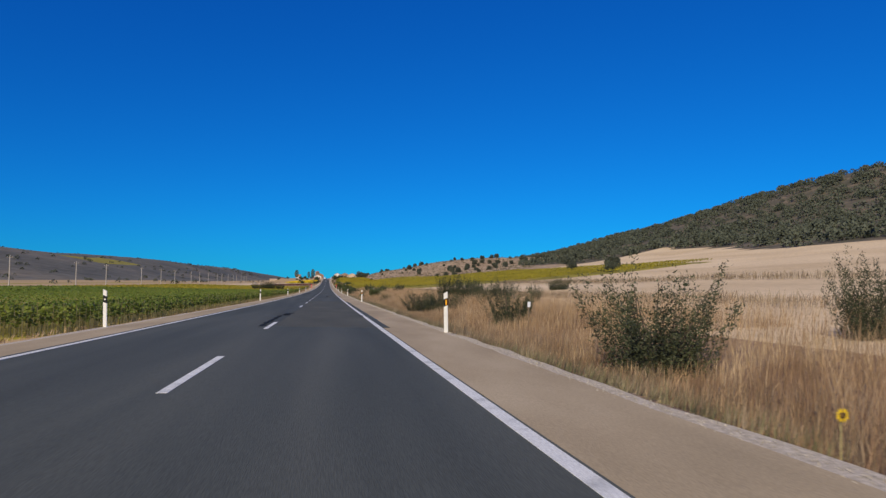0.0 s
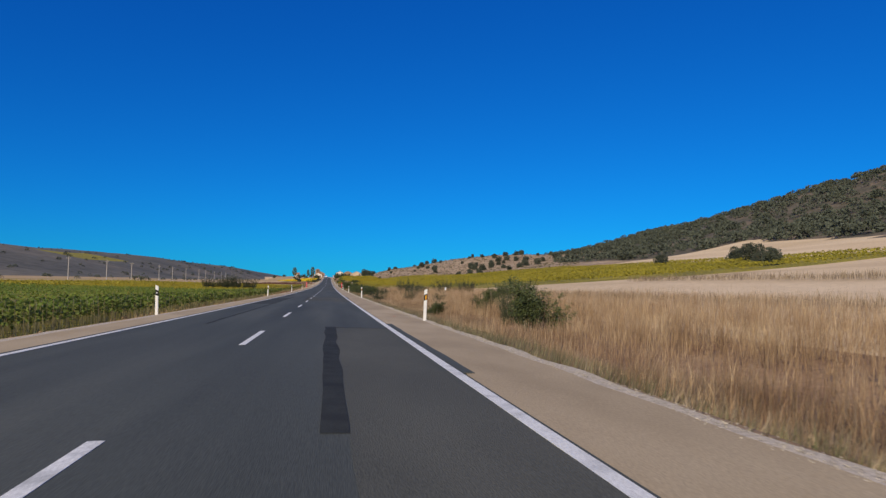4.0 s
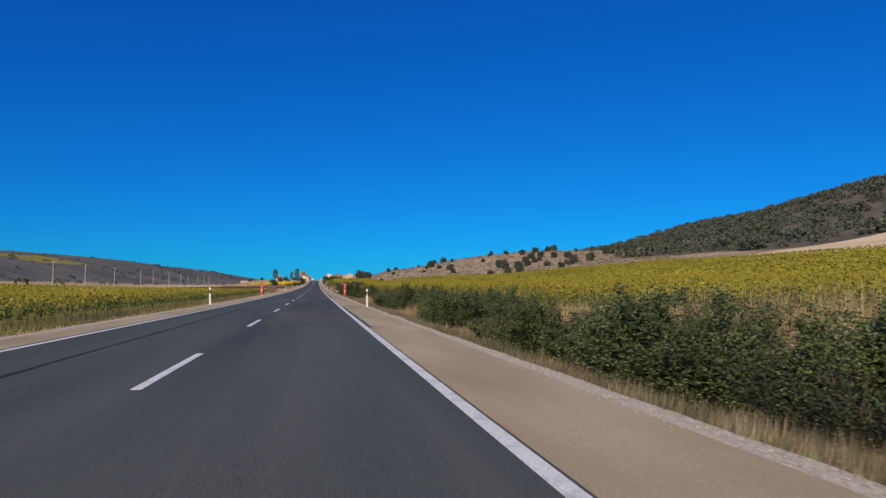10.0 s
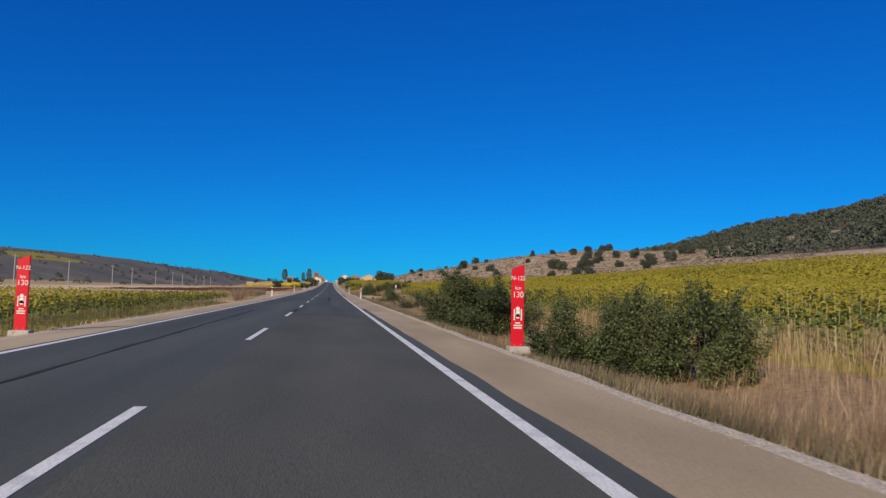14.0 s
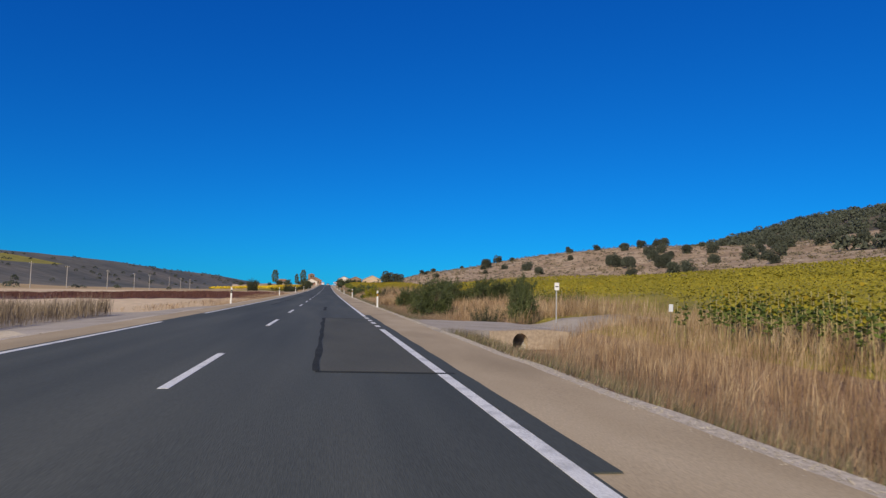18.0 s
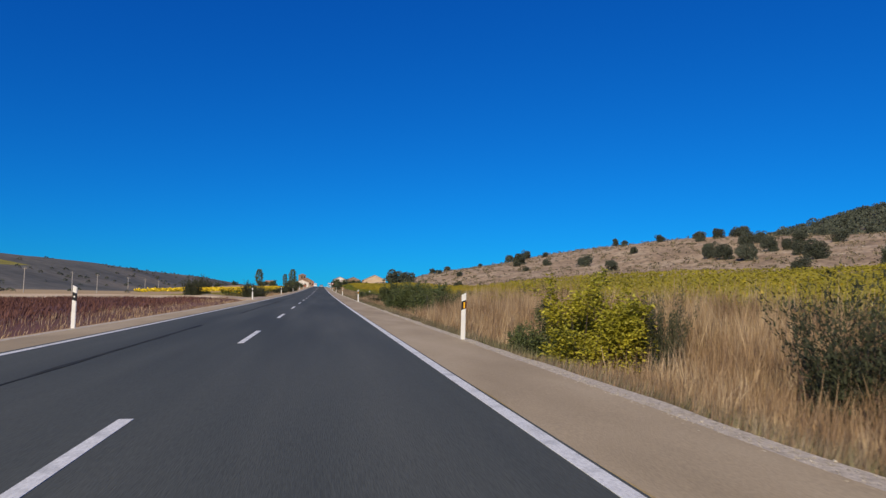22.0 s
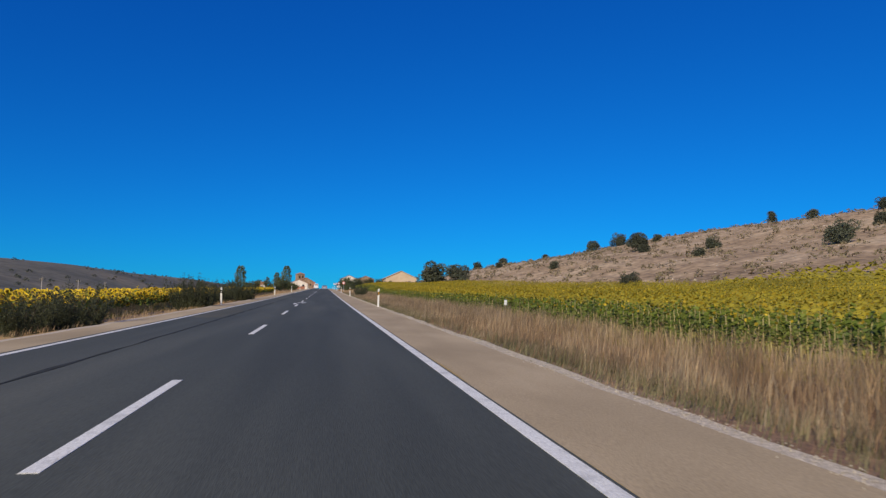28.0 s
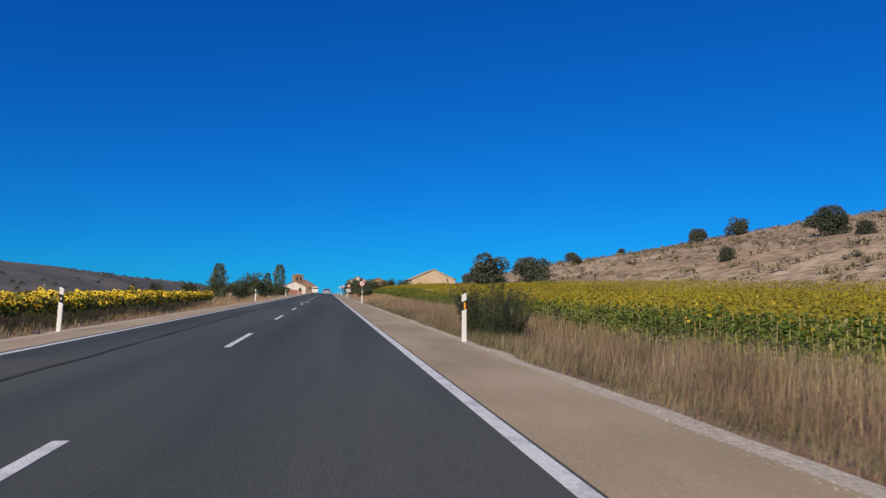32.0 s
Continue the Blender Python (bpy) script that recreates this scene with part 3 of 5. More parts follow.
def stems_mesh(name, seed, style):
    g = random.Random(seed)
    bm = bmesh.new()
    if style == "oak":
        rod(bm, (0, 0, -0.05), (0.02, 0, 0.35), 0.05, 0.035, 7)
        for k in range(5):
            a = k * 1.26 + g.random()
            rod(bm, (0.02, 0, 0.3), (0.25 * math.cos(a), 0.25 * math.sin(a), 0.62), 0.028, 0.01, 5)
    elif style == "tall":
        rod(bm, (0, 0, -0.03), (0, 0, 0.9), 0.03, 0.006, 7)
        for k in range(10):
            a, z = k * 2.4, 0.2 + 0.06 * k
            rod(bm, (0, 0, z), (0.3 * math.cos(a), 0.3 * math.sin(a), z + 0.2), 0.012, 0.004, 4)
    else:
        for k in range(11):
            a, q = k * 0.571 + g.random() * 0.3, g.uniform(0.12, 0.40)
            mid = (q * 0.55 * math.cos(a), q * 0.55 * math.sin(a), g.uniform(0.3, 0.45))
            rod(bm, (0.05 * math.cos(a), 0.05 * math.sin(a), -0.04), mid, 0.008, 0.006, 5)
            rod(bm, mid, (q * math.cos(a + 0.2), q * math.sin(a + 0.2), g.uniform(0.62, 0.85 if style == "bush" else 0.98)), 0.006, 0.002, 4)
    return mesh_of(name, bm, M_BARK)


PLANT = {}
for key, mat, style, n, kinds in (("b", M_LEAF, "bush", 15500, 5), ("v", M_GARDEN, "bush", 6500, 3), ("g", M_BROOM, "broom", 15000, 6), ("y", M_LEAF_YELLOW, "bush", 13000, 1), ("s", M_SPRIG, "spray", 16000, 3), ("r", M_LEAF_RED, "broom", 2400, 1),
                                  ("d", M_GRASS, "broom", 3000, 1), ("T", M_LEAF, "bush", 52000, 1), ("oak", M_OAK, "oak", 5600, 5), ("tall", M_POPLAR, "tall", 3200, 2)):
    PLANT[key] = [(crown_mesh("crown", mat, 11 * k + len(key) + ord(key[0]), n, style), stems_mesh("stem", k + ord(key[0]), style)) for k in range(kinds)]
PLANT_TAGS = {"b": ("bush", "dense dark green leafy bush in dry roadside grass", "bush"),
              "v": ("shrub", "dark green leafy shrub mass near the village", "bush"),
              "g": ("broom_bush", "grey-green upright broom shrub on the verge", "bush"),
              "s": ("broom_bush", "dark grey-green spiky broom shrub beside field", "bush"),
              "y": ("yellow_bush", "yellow-green leafy bush turning in dry grass", "bush"),
              "r": ("red_bush", "small bush with withered rust-red leaves", "bush"),
              "d": ("dry_bush", "withered straw-coloured bush on bare ground", "bush"),
              "T": ("roadside_tree", "large dark green leafy tree leaning over grass", "tree"),
              "oak": ("holm_oak", "round dark holm oak on the pasture hill", "tree"),
              "tall": ("poplar", "tall slim green poplar beside the village road", "tree")}
plant_count = {}


def plant(key, x, y, w, h, sink=0.08, label=""):
    k = plant_count[key] = plant_count.get(key, -1) + 1
    name, tag, cat = PLANT_TAGS[key]
    crown, stem = PLANT[key][k % len(PLANT[key])]
    t = thing(name, label or tag, cat, Matrix.Translation((x, y, land(x, y) - sink)) @ Matrix.Rotation(k * 2.399, 4, "Z") @ Matrix.Diagonal((w, w, h, 1)), group={"oak": "oaks on the hill", "tall": "village poplars"}.get(key, "bushes along the verge"))
    for nm, me in (("crown", crown), ("stem" if key not in ("oak", "tall") else "trunk", stem)):
        o = new(nm, me)
        o.parent = t
    return t


BUSHES_A = [
    ("g", 9.2, -5.2, 2.4, 2.7),
    ("g", 15.3, -4.6, 1.6, 2.3),
    ("g", 10.6, 12.4, 1.9, 2.4),
    ("g", 11.4, 135.0, 0.9, 1.5),
    ("b", 10.4, 102.2, 2.0, 2.2),
    ("g", 9.8, 32.3, 3.9, 2.1),
    ("g", 18.4, 33.7, 0.9, 1.8),
    ("g", 15.4, 35, 2.7, 2.3),
    ("s", 13.4, 42.4, 2.9, 2.9),
    ("s", 10.2, 36.6, 1.7, 1.5),
    ("g", 17.3, 53.5, 1.9, 2.3),
    ("g", 9.4, 71.2, 1.3, 1.6),
    ("d", 25.5, 74.2, 1.2, 2),
    ("g", 35.2, 76.1, 2.6, 2.3),
    ("g", 24.1, 83.1, 1.9, 2.6),
    ("g", 10.8, 108.1, 1.2, 2.1),
    ("b", 12.1, 115, 2.4, 2.2),
    ("b", 8.5, 118.6, 1.3, 1.1),
    ("g", 11.6, 119.7, 1, 1.4),
    ("g", 16.9, 127.6, 2, 2.1),
    ("g", 10.8, 152.3, 1.3, 1.7),
    ("g", 7.9, 159.6, 1.6, 1.7),
]
BUSHES_B = [
    ("g", 13, 162.1, 2, 1.8),
    ("g", 16.6, 163, 2.4, 2.5),
    ("g", 12.9, 166.4, 1.8, 2.2),
    ("g", 11.7, 176.7, 1.4, 1.2),
    ("g", 22.3, 177.4, 2.5, 2.5),
    ("g", 15.4, 178.5, 1, 1.8),
    ("g", 8.3, 181.8, 1.2, 1.4),
    ("g", 10.4, 183.5, 1.4, 1.8),
    ("g", 14.5, 183.7, 1.4, 1.7),
    ("g", 14, 186.1, 2.3, 2.8),
    ("g", 10.6, 191.5, 2.4, 1.6),
    ("b", 9, 198.5, 2.9, 1.9),
    ("g", -14.3, 216.5, 2.5, 2.8),
    ("g", -17.3, 217, 3.0, 3.7),
    ("b", 9.4, 213.6, 1.8, 1.9),
    ("b", 8.7, 215.3, 1.8, 1.9),
    ("b", 8.2, 218.3, 2.2, 2),
    ("b", 7.5, 222.8, 2.4, 2),
    ("b", 8.1, 235.3, 1.9, 2.1),
]
BUSHES_C = [
    ("b", 7.6, 236.4, 2.0, 2.0),
    ("b", 8.5, 255.0, 1.5, 2.4),
    ("b", 8.4, 257.4, 1.7, 1.9),
    ("b", 8.0, 260.2, 1.5, 1.6),
    ("b", 8, 265.8, 1.9, 1.6),
    ("g", 10.6, 278.8, 1.8, 1.9),
    ("g", 9.7, 284, 1.6, 1.8),
    ("g", 11.4, 293, 2.1, 2.1),
    ("b", 9.3, 299.7, 2.5, 2.4),
    ("b", 7.8, 300.7, 2.4, 2.2),
    ("b", 11.6, 328.6, 2, 2.1),
    ("g", 8.4, 342.4, 2.4, 1.8),
    ("d", -8, 361.4, 3.5, 1.7),
    ("b", 8.8, 368.4, 2.1, 1.9),
    ("g", 9.7, 401.2, 1.4, 1.4),
    ("b", 11.6, 401.3, 1.4, 2.3),
    ("b", 9.0, 413.6, 2.0, 2.9),
    ("b", 8.3, 416.0, 1.4, 2.1),
    ("b", 15.1, 416.2, 2.9, 2.7),
]
BUSHES_D = [
    ("b", 10.3, 427.4, 1.3, 2.0),
    ("b", 14, 427.7, 3.4, 2.7),
    ("r", 17.1, 434.3, 1.2, 2),
    ("b", 13, 435, 2.8, 2.3),
    ("b", 10.2, 436, 2.5, 2.4),
    ("b", 14.5, 443.1, 2.4, 2.7),
    ("s", 9.4, 463.2, 1.1, 1.9),
    ("y", 8, 464, 2.8, 2.1),
    ("s", 9.6, 457.2, 1.9, 2.2),
    ("b", 8.5, 489.2, 2.3, 2.2),
    ("g", 17.5, 494.6, 3.3, 2.5),
    ("b", 10.5, 498.9, 2, 2.4),
    ("b", 9.1, 499.6, 1.9, 2.4),
    ("b", 8, 501.1, 2.1, 2.4),
    ("b", 8.3, 508.3, 3, 2.3),
    ("b", 11.3, 519.0, 1.7, 2.6),
    ("b", 10.4, 520.8, 1.5, 2.4),
    ("b", 9.8, 525.2, 1.85, 2.6),
    ("r", 12.6, 527.3, 0.9, 1.7),
]
BUSHES_E = [
    ("g", 8.2, 527.5, 1.9, 1.2),
    ("g", -8.2, 550.5, 3.0, 2.3),
    ("g", -7.0, 546, 2.0, 1.6),
    ("g", -19.1, 565, 3.0, 2.9),
    ("g", -21.9, 592, 3.4, 3.6),
    ("b", 8.9, 548.6, 4.1, 1.3),
    ("g", -7.2, 593.5, 1.5, 1.3),
    ("g", -6.3, 594.9, 1.8, 1.4),
    ("g", -6.4, 616, 2.8, 2.1),
    ("g", -7.2, 633.9, 1.9, 1.9),
    ("g", -6.3, 637.5, 3.1, 2.1),
    ("s", 7.1, 668.6, 1.2, 1.7),
    ("s", 6.9, 670.2, 1.7, 1.9),
    ("T", 7.7, 312.3, 4.0, 2.42),
    ("g", 7.3, 315.8, 1.7, 1.35),
    ("s", -19.4, 218, 2.8, 3.3),
    ("s", -21.9, 217, 2.4, 2.8),
    ("b", 7.1, 464.9, 1.3, 1.75),
]
ALL_BUSHES = BUSHES_A + BUSHES_B + BUSHES_C + BUSHES_D + BUSHES_E
for key, x, y, w, h in ALL_BUSHES:
    key = "s" if key == "g" and x < 0 else key
    wide = {"b": 1.35 if y < 640 else 0.85, "g": 1.3, "s": 1.25, "y": 1.2, "T": 1.25}.get(key, 1.2)
    w, h = wide * w, {"g": 0.86, "s": 0.95, "b": 0.92}.get(key, 1.05) * h
    n = max(1, round(w / 2.1)) if key in "bgs" else 1
    for j in range(n):
        off = (j - (n - 1) / 2) * 0.8 * w / n
        plant(key, x + 0.75 * off, y - 0.6 * off, w / n * (1.25 if n > 1 else 1), h * (1.0, 0.84, 0.93)[(j + len(plant_count)) % 3 if n > 1 else 0])
hedge = random.Random(5)
for y0, y1, xm, hm in ((200, 226, 9.5, 1.6), (229, 243, 9.4, 1.7), (258, 270, 9.6, 1.7), (497, 512, 11.2, 1.9)):
    y = y0
    while y < y1:
        plant("b" if hedge.random() < 0.75 else "g", xm + hedge.uniform(-0.9, 1.3), y, hedge.uniform(2.3, 3.6), hm * hedge.uniform(0.72, 1.12))
        y += hedge.uniform(2.2, 3.6)
for x, y, w, h in ((-11.4, 736, 2.6, 3.4), (-9.0, 739, 2.4, 2.9), (-11, 772, 5.5, 4.2), (-11, 795, 5, 3), (-22, 800, 4, 2.6), (-10, 826, 5, 2.6), (-27, 870, 6, 3.6), (-34, 905, 6, 3), (-12, 862, 5, 3), (-19, 905, 6, 3.6), (-29, 812, 4.5, 3.2), (-34, 806, 3.4, 2.2), (-60, 880, 5, 3), (-48, 860, 4, 2.6),
                   (9.6, 792, 3.2, 2.4), (11.2, 806, 3.6, 2.9), (9, 850, 4.5, 4.2), (10.5, 842, 4.5, 4.6), (12, 880, 6, 4.6), (10, 915, 6, 5), (17, 905, 7, 4.2), (15, 840, 5, 2.8), (19, 844, 6, 3.2), (23, 842, 5, 3.0), (26.5, 836, 3.4, 2.2), (33, 838, 4.2, 2.0)):
    plant("v", x, y, w, h)
for x, y, w, h in ((-40, 926, 6, 11), (-19.1, 958, 5.9, 12.6), (-25, 968, 3.8, 9.2)):
    plant("tall", x, y, w, h)
for x, y, w, h in ((95.2, 681, 6.5, 5.0), (91, 648, 5.0, 4.2), (118.7, 621, 6.5, 5.5), (100.7, 552, 6.0, 5.5), (109.6, 559.2, 5.5, 5.0), (96, 569.8, 4.5, 3.8), (154.4, 594.2, 7, 5.2), (94.7, 762.5, 7.5, 6.5), (150.3, 777.5, 4, 5.0), (95.1, 722.8, 4.2, 3.2), (38.6, 806, 12, 9), (44, 786, 8.5, 5.5)):
    plant("oak", x, y, w, max(h, 0.86 * w), 0.3)
for x, y, w, h in ((86.3, 944, 6, 5), (75.5, 848.8, 4.5, 2.8), (44.9, 662, 3.4, 3.2), (132.3, 278, 7, 6.5), (119, 249, 7, 7), (107, 223.3, 6, 5), (126.4, 317.3, 6, 5.5), (112, 235, 4.5, 4.5), (194.9, 482, 8, 7), (157, 709.4, 6, 4.5), (170, 716, 6, 4.5), (189, 727, 7, 5), (182, 722, 6, 5), (150, 730, 5, 3.5), (140, 745, 4, 3)):
    plant("oak", x, y, w, max(h, 0.86 * w), 0.3)
for x, y, w, h in ((132, 616, 5, 4.5), (128, 655, 5, 4), (143, 570, 5, 4.5), (128, 545, 4.5, 4), (120, 800, 4, 3), (110, 835, 6, 3.2), (100, 866, 4, 3), (117, 826, 7, 3.4), (72, 880, 5, 4), (55, 905, 5, 4), (125, 704, 4, 3.2), (62, 744, 3.2, 2.4), (80, 704, 3, 2.2), (66, 818, 3.5, 2.6), (170, 646, 6, 5), (150, 646, 4, 3.4), (89, 747, 3.6, 3)):
    plant("oak", x, y, w, max(h, 0.86 * w), 0.3)

grove = random.Random(12)
for k in range(34):
    x, y = grove.uniform(118, 235), grove.uniform(585, 760)
    s = grove.uniform(3.6, 7)
    if y < 600 + 0.9 * (x - 118) + 40:
        plant("oak", x, y, s, s * grove.uniform(0.8, 1.0), 0.3)


def scatter_clumps(name, spots, per, size, mat, label, category, seed):
    """Many far shrubs as one mesh of leaf clumps: spots are rows of x, y, width, height."""
    g = np.random.default_rng(seed)
    spots = np.asarray(spots)
    base = np.array([land(a, b) for a, b in spots[:, :2]])
    n = len(spots) * per
    i = np.repeat(np.arange(len(spots)), per)
    d = unit(g.normal(size=(n, 3)))
    d[:, 2] = np.abs(d[:, 2]) * 1.15 - 0.25
    lump = 1 + 0.25 * np.sin(5 * np.arctan2(d[:, 1], d[:, 0]) + i)
    p = np.stack([spots[i, 0] + d[:, 0] * spots[i, 2] / 2 * lump, spots[i, 1] + d[:, 1] * spots[i, 2] / 2 * lump, base[i] + spots[i, 3] * (0.25 + 0.62 * d[:, 2])], 1)
    v, f = leaf_tris(p, unit(d + g.normal(0, 0.8, (n, 3))), g.uniform(0.7, 1.3, n) * size * spots[i, 2], g.uniform(0.6, 1.1, n) * size * spots[i, 2], g)
    ob = new(name, mesh_np(name, v, f, [mat]))
    return tagged(ob, label, category, kind="stuff")


spots = []
while len(spots) < 3300:
    x, y = rng.uniform(150, 520), rng.uniform(40, 1000)
    z5 = zone(x, y) == 5
    dense = 0.5 + 0.6 * noise.noise((x / 45, y / 45, 9))
    if z5 and x > 180 - 0.03 * y and rng.uniform() < dense + 0.35:
        s = rng.uniform(3.2, 8.0)
        spots.append((x, y, s, s * rng.uniform(0.62, 0.92)))
scatter_clumps("oak_wood", spots, 85, 0.20, M_OAK, "dense dark holm oak scrub covering the hillside", "woodland", 3)
spots = []
while len(spots) < 4200:
    x, y = rng.uniform(30, 260), rng.uniform(480, 960)
    if zone(x, y) == 4:
        s = rng.uniform(0.5, 1.3) * (1.6 if rng.uniform() < 0.15 else 1)
        spots.append((x, y, s, s * rng.uniform(0.4, 0.7)))
scatter_clumps("low_scrub", spots, 16, 0.36, M_TUFT, "low grey-green scrub tufts on stony pasture", "shrubs", 4)
spots = []
while len(spots) < 420:
    x, y = -rng.uniform(225, 640), rng.uniform(250, 2600)
    s = rng.uniform(2.5, 5) if x > -420 else rng.uniform(1.5, 3)
    if noise.noise((x / 160, y / 160, 1)) > -0.15:
        spots.append((x, y, s, s * 0.8))
scatter_clumps("far_trees", spots, 60, 0.26, M_OAK, "scattered dark trees on the far moorland ridge", "woodland", 5)
spots = [(-rng.uniform(100, 260), rng.uniform(300, 1500), rng.uniform(2, 5), rng.uniform(1.5, 4)) for k in range(45)]
scatter_clumps("field_trees", spots, 70, 0.2, M_OAK, "dark bushes dotted along far field margins", "woodland", 6)


def stones(name, spots, mat, label):
    """Loose stones, each a bent octahedron: rows of x, y, z, size."""
    s = np.asarray(spots)
    n = len(s)
    o = np.array([(1, 0, 0), (0, 1, 0), (-1, 0, 0), (0, -1, 0), (0, 0, 0.7), (0, 0, -0.7)])
    f = np.array([(0, 1, 4), (1, 2, 4), (2, 3, 4), (3, 0, 4), (1, 0, 5), (2, 1, 5), (3, 2, 5), (0, 3, 5)])
    v = o[None] * s[:, None, 3:4] * rng.uniform(0.55, 1.2, (n, 6, 1)) + s[:, None, :3]
    ff = (f[None] + 6 * np.arange(n)[:, None, None]).reshape(-1, 3)
    ob = new(name, mesh_np(name, v.reshape(-1, 3), ff, [mat]))
    return tagged(ob, label, "stones", kind="stuff")


spots = []
for k in range(52000):
    y = rng.uniform(-16, 700)
    x = 5.235 + 0.085 * rng.normal() + 0.04 * math.sin(y * 0.7)
    spots.append((x, y, rise(y) - 0.072 - 0.30 * max(0, x - 5.38), rng.uniform(0.006, 0.014) * (1.8 if rng.uniform() < 0.02 else 1)))
for k in range(2500):
    y = rng.uniform(0, 730)
    x = -4.9 - 0.12 * abs(rng.normal())
    spots.append((x, y, rise(y) - 0.075 + 0.05 * (x + 5), rng.uniform(0.006, 0.022)))
stones("loose_stones", spots, M_GRIT, "pale loose grit lining the shoulder edge")
spots = []
while len(spots) < 900:
    x, y = rng.uniform(35, 230), rng.uniform(540, 960)
    if zone(x, y) == 4 and noise.noise((x / 25, y / 25, 4)) > -0.1:
        s = rng.uniform(0.1, 0.35)
        spots.append((x, y, land(x, y) + 0.1 * s, s))
stones("hill_rocks", spots, M_ROCK, "pale limestone outcrops on the dry hillside")


# ---- sunflowers ----
def sunflowers(name, xy, tall, leaves, detail, label, seed, bright, facing=(0.1, -0.95, -0.05), leaf_size=1.0, head=1.0, leaf=None, low_heads=0.0):
    g = np.random.default_rng(seed)
    n = len(xy)
    z = np.array([land(a, b) for a, b in xy])
    p = np.column_stack([xy, z])
    h = tall * g.normal(1, 0.09, n)
    V, F, I = [], [], []
    at = 0
    lean = g.normal(0, 0.05, (n, 2))

    def stalk(s):
        return p + np.column_stack([lean[:, 0] * s * h, lean[:, 1] * s * h, s * h])

    def add(v, f, i):
        nonlocal at
        V.append(v)
        F.append(f + at)
        I.append(np.full(len(f), i))
        at += len(v)
    if detail:
        r = g.uniform(0.011, 0.018, n)
        a0, b0 = stalk(np.zeros(n)), stalk(np.full(n, 0.97))
        ring = []
        for a in (0.3, 2.4, 4.5):
            o = np.column_stack([np.cos(a) * r, np.sin(a) * r, 0 * r])
            ring += [a0 + o, b0 + o * 0.7]
        v = np.stack(ring, 1).reshape(-1, 3)
        q = np.array([(0, 2, 3, 1), (2, 4, 5, 3), (4, 0, 1, 5)])
        add(v, (q[None] + 6 * np.arange(n)[:, None, None]).reshape(-1, 4), 0)
    low = 0.5 if detail else 0.7
    for k in range(leaves):
        s = np.clip(g.normal(low + (0.96 - low) * (k + 0.5) / leaves, 0.05, n), 0.2, 1)
        a = g.uniform(0, 2 * np.pi, n)
        d = unit(np.column_stack([np.cos(a), np.sin(a), g.uniform(-0.75, 0.35, n)]))
        if detail or leaf_size > 2:
            v, f = leaf_quads(stalk(s), d, g.uniform(0.15, 0.25, n) * leaf_size, g.uniform(0.12, 0.20, n) * leaf_size, g, not detail)
            add(v, f, 4 if detail and k < leaves * 0.7 else 1)
        else:
            b0 = stalk(s) + np.column_stack([g.normal(0, 0.12, (n, 2)), 0 * s])
            v, f = leaf_quads(b0, d, g.uniform(0.13, 0.22, n), g.uniform(0.10, 0.17, n), g, True)
            add(v, f, 1)
    keep = g.uniform(size=n) < bright
    m = int(keep.sum())
    nrm = unit(np.array(facing)[None] + g.normal(0, 0.33, (m, 3)))
    c = stalk(1 - low_heads * g.uniform(0, 1, n))[keep] + np.array([0, 0, 0.02]) + nrm * 0.05
    e1 = unit(np.cross(nrm, np.array([0, 0, 1.0])[None]))
    e2 = np.cross(nrm, e1)
    for rad, off, mat in ((0.095 * head, 0.0, 2), (0.050 * head, 0.012, 3))[:2 if detail and facing[1] < -0.9 else 1]:
        rr = rad * g.uniform(0.8, 1.15, (m, 1))
        pts = np.stack([c + nrm * off + (e1 * math.cos(a) + e2 * math.sin(a)) * rr * (1.0 if i % 2 else 0.92) for i, a in enumerate(np.arange(6) * math.pi / 3)], 1).reshape(-1, 3)
        q = np.array([(0, 1, 2, 3), (0, 3, 4, 5)])
        add(pts, (q[None] + 6 * np.arange(m)[:, None, None]).reshape(-1, 4), mat)
    ob = new(name, mesh_np(name, np.concatenate(V), np.concatenate(F), [M_SF_STEM, leaf or M_SF_LEAF, M_SF_RIPE if facing is DROOP else M_SF_HEAD, M_SF_CORE, M_SF_LOW], np.concatenate(I)))
    return tagged(ob, label, "sunflowers", kind="stuff")


def rows_xy(x0, x1, y0, y1, gap, along, seed, keep=None):
    g = np.random.default_rng(seed)
    xs = np.arange(min(x0, x1), max(x0, x1), gap)
    out = [(x + g.normal(0, 0.05), y) for x in xs for y in np.arange(y0, y1, along) + g.uniform(0, along)]
    out = np.array(out)
    out[:, 1] += g.normal(0, along * 0.25, len(out))
    if keep:
        out = np.array([q for q in out if keep(*q)])
    return out


right_crop = lambda x, y: zone(x, y) == 2 and not (387 < y < 408 and x < 14 + 0.4 * (y - 387)) and not (599.5 < y < 604.6 and x < 11)
near_crop = lambda x, y: right_crop(x, y) and x < crop_start(y) + 3.4 and y > 150
mid_crop = lambda x, y: right_crop(x, y) and x >= crop_start(y) + 3.4
DROOP = (0.05, -0.62, -0.6)
RIPE = "ripe yellow-green sunflower crop on the slope"
sunflowers("sunflower_field", rows_xy(9.8, 46, 150, 560, 0.60, 0.32, 21, near_crop), 1.30, 20, True, "ripe sunflowers with pale stalks and broad leaves", 31, 0.3, DROOP, leaf_size=0.66, head=0.65)
sunflowers("sunflower_field", rows_xy(9.8, 20, 560, 830, 0.60, 0.26, 20, near_crop), 1.08, 22, True, "ripe sunflowers with pale stalks and broad leaves", 30, 0.9, DROOP, leaf_size=0.62, head=0.42, leaf=M_SF_GREEN, low_heads=0.06)
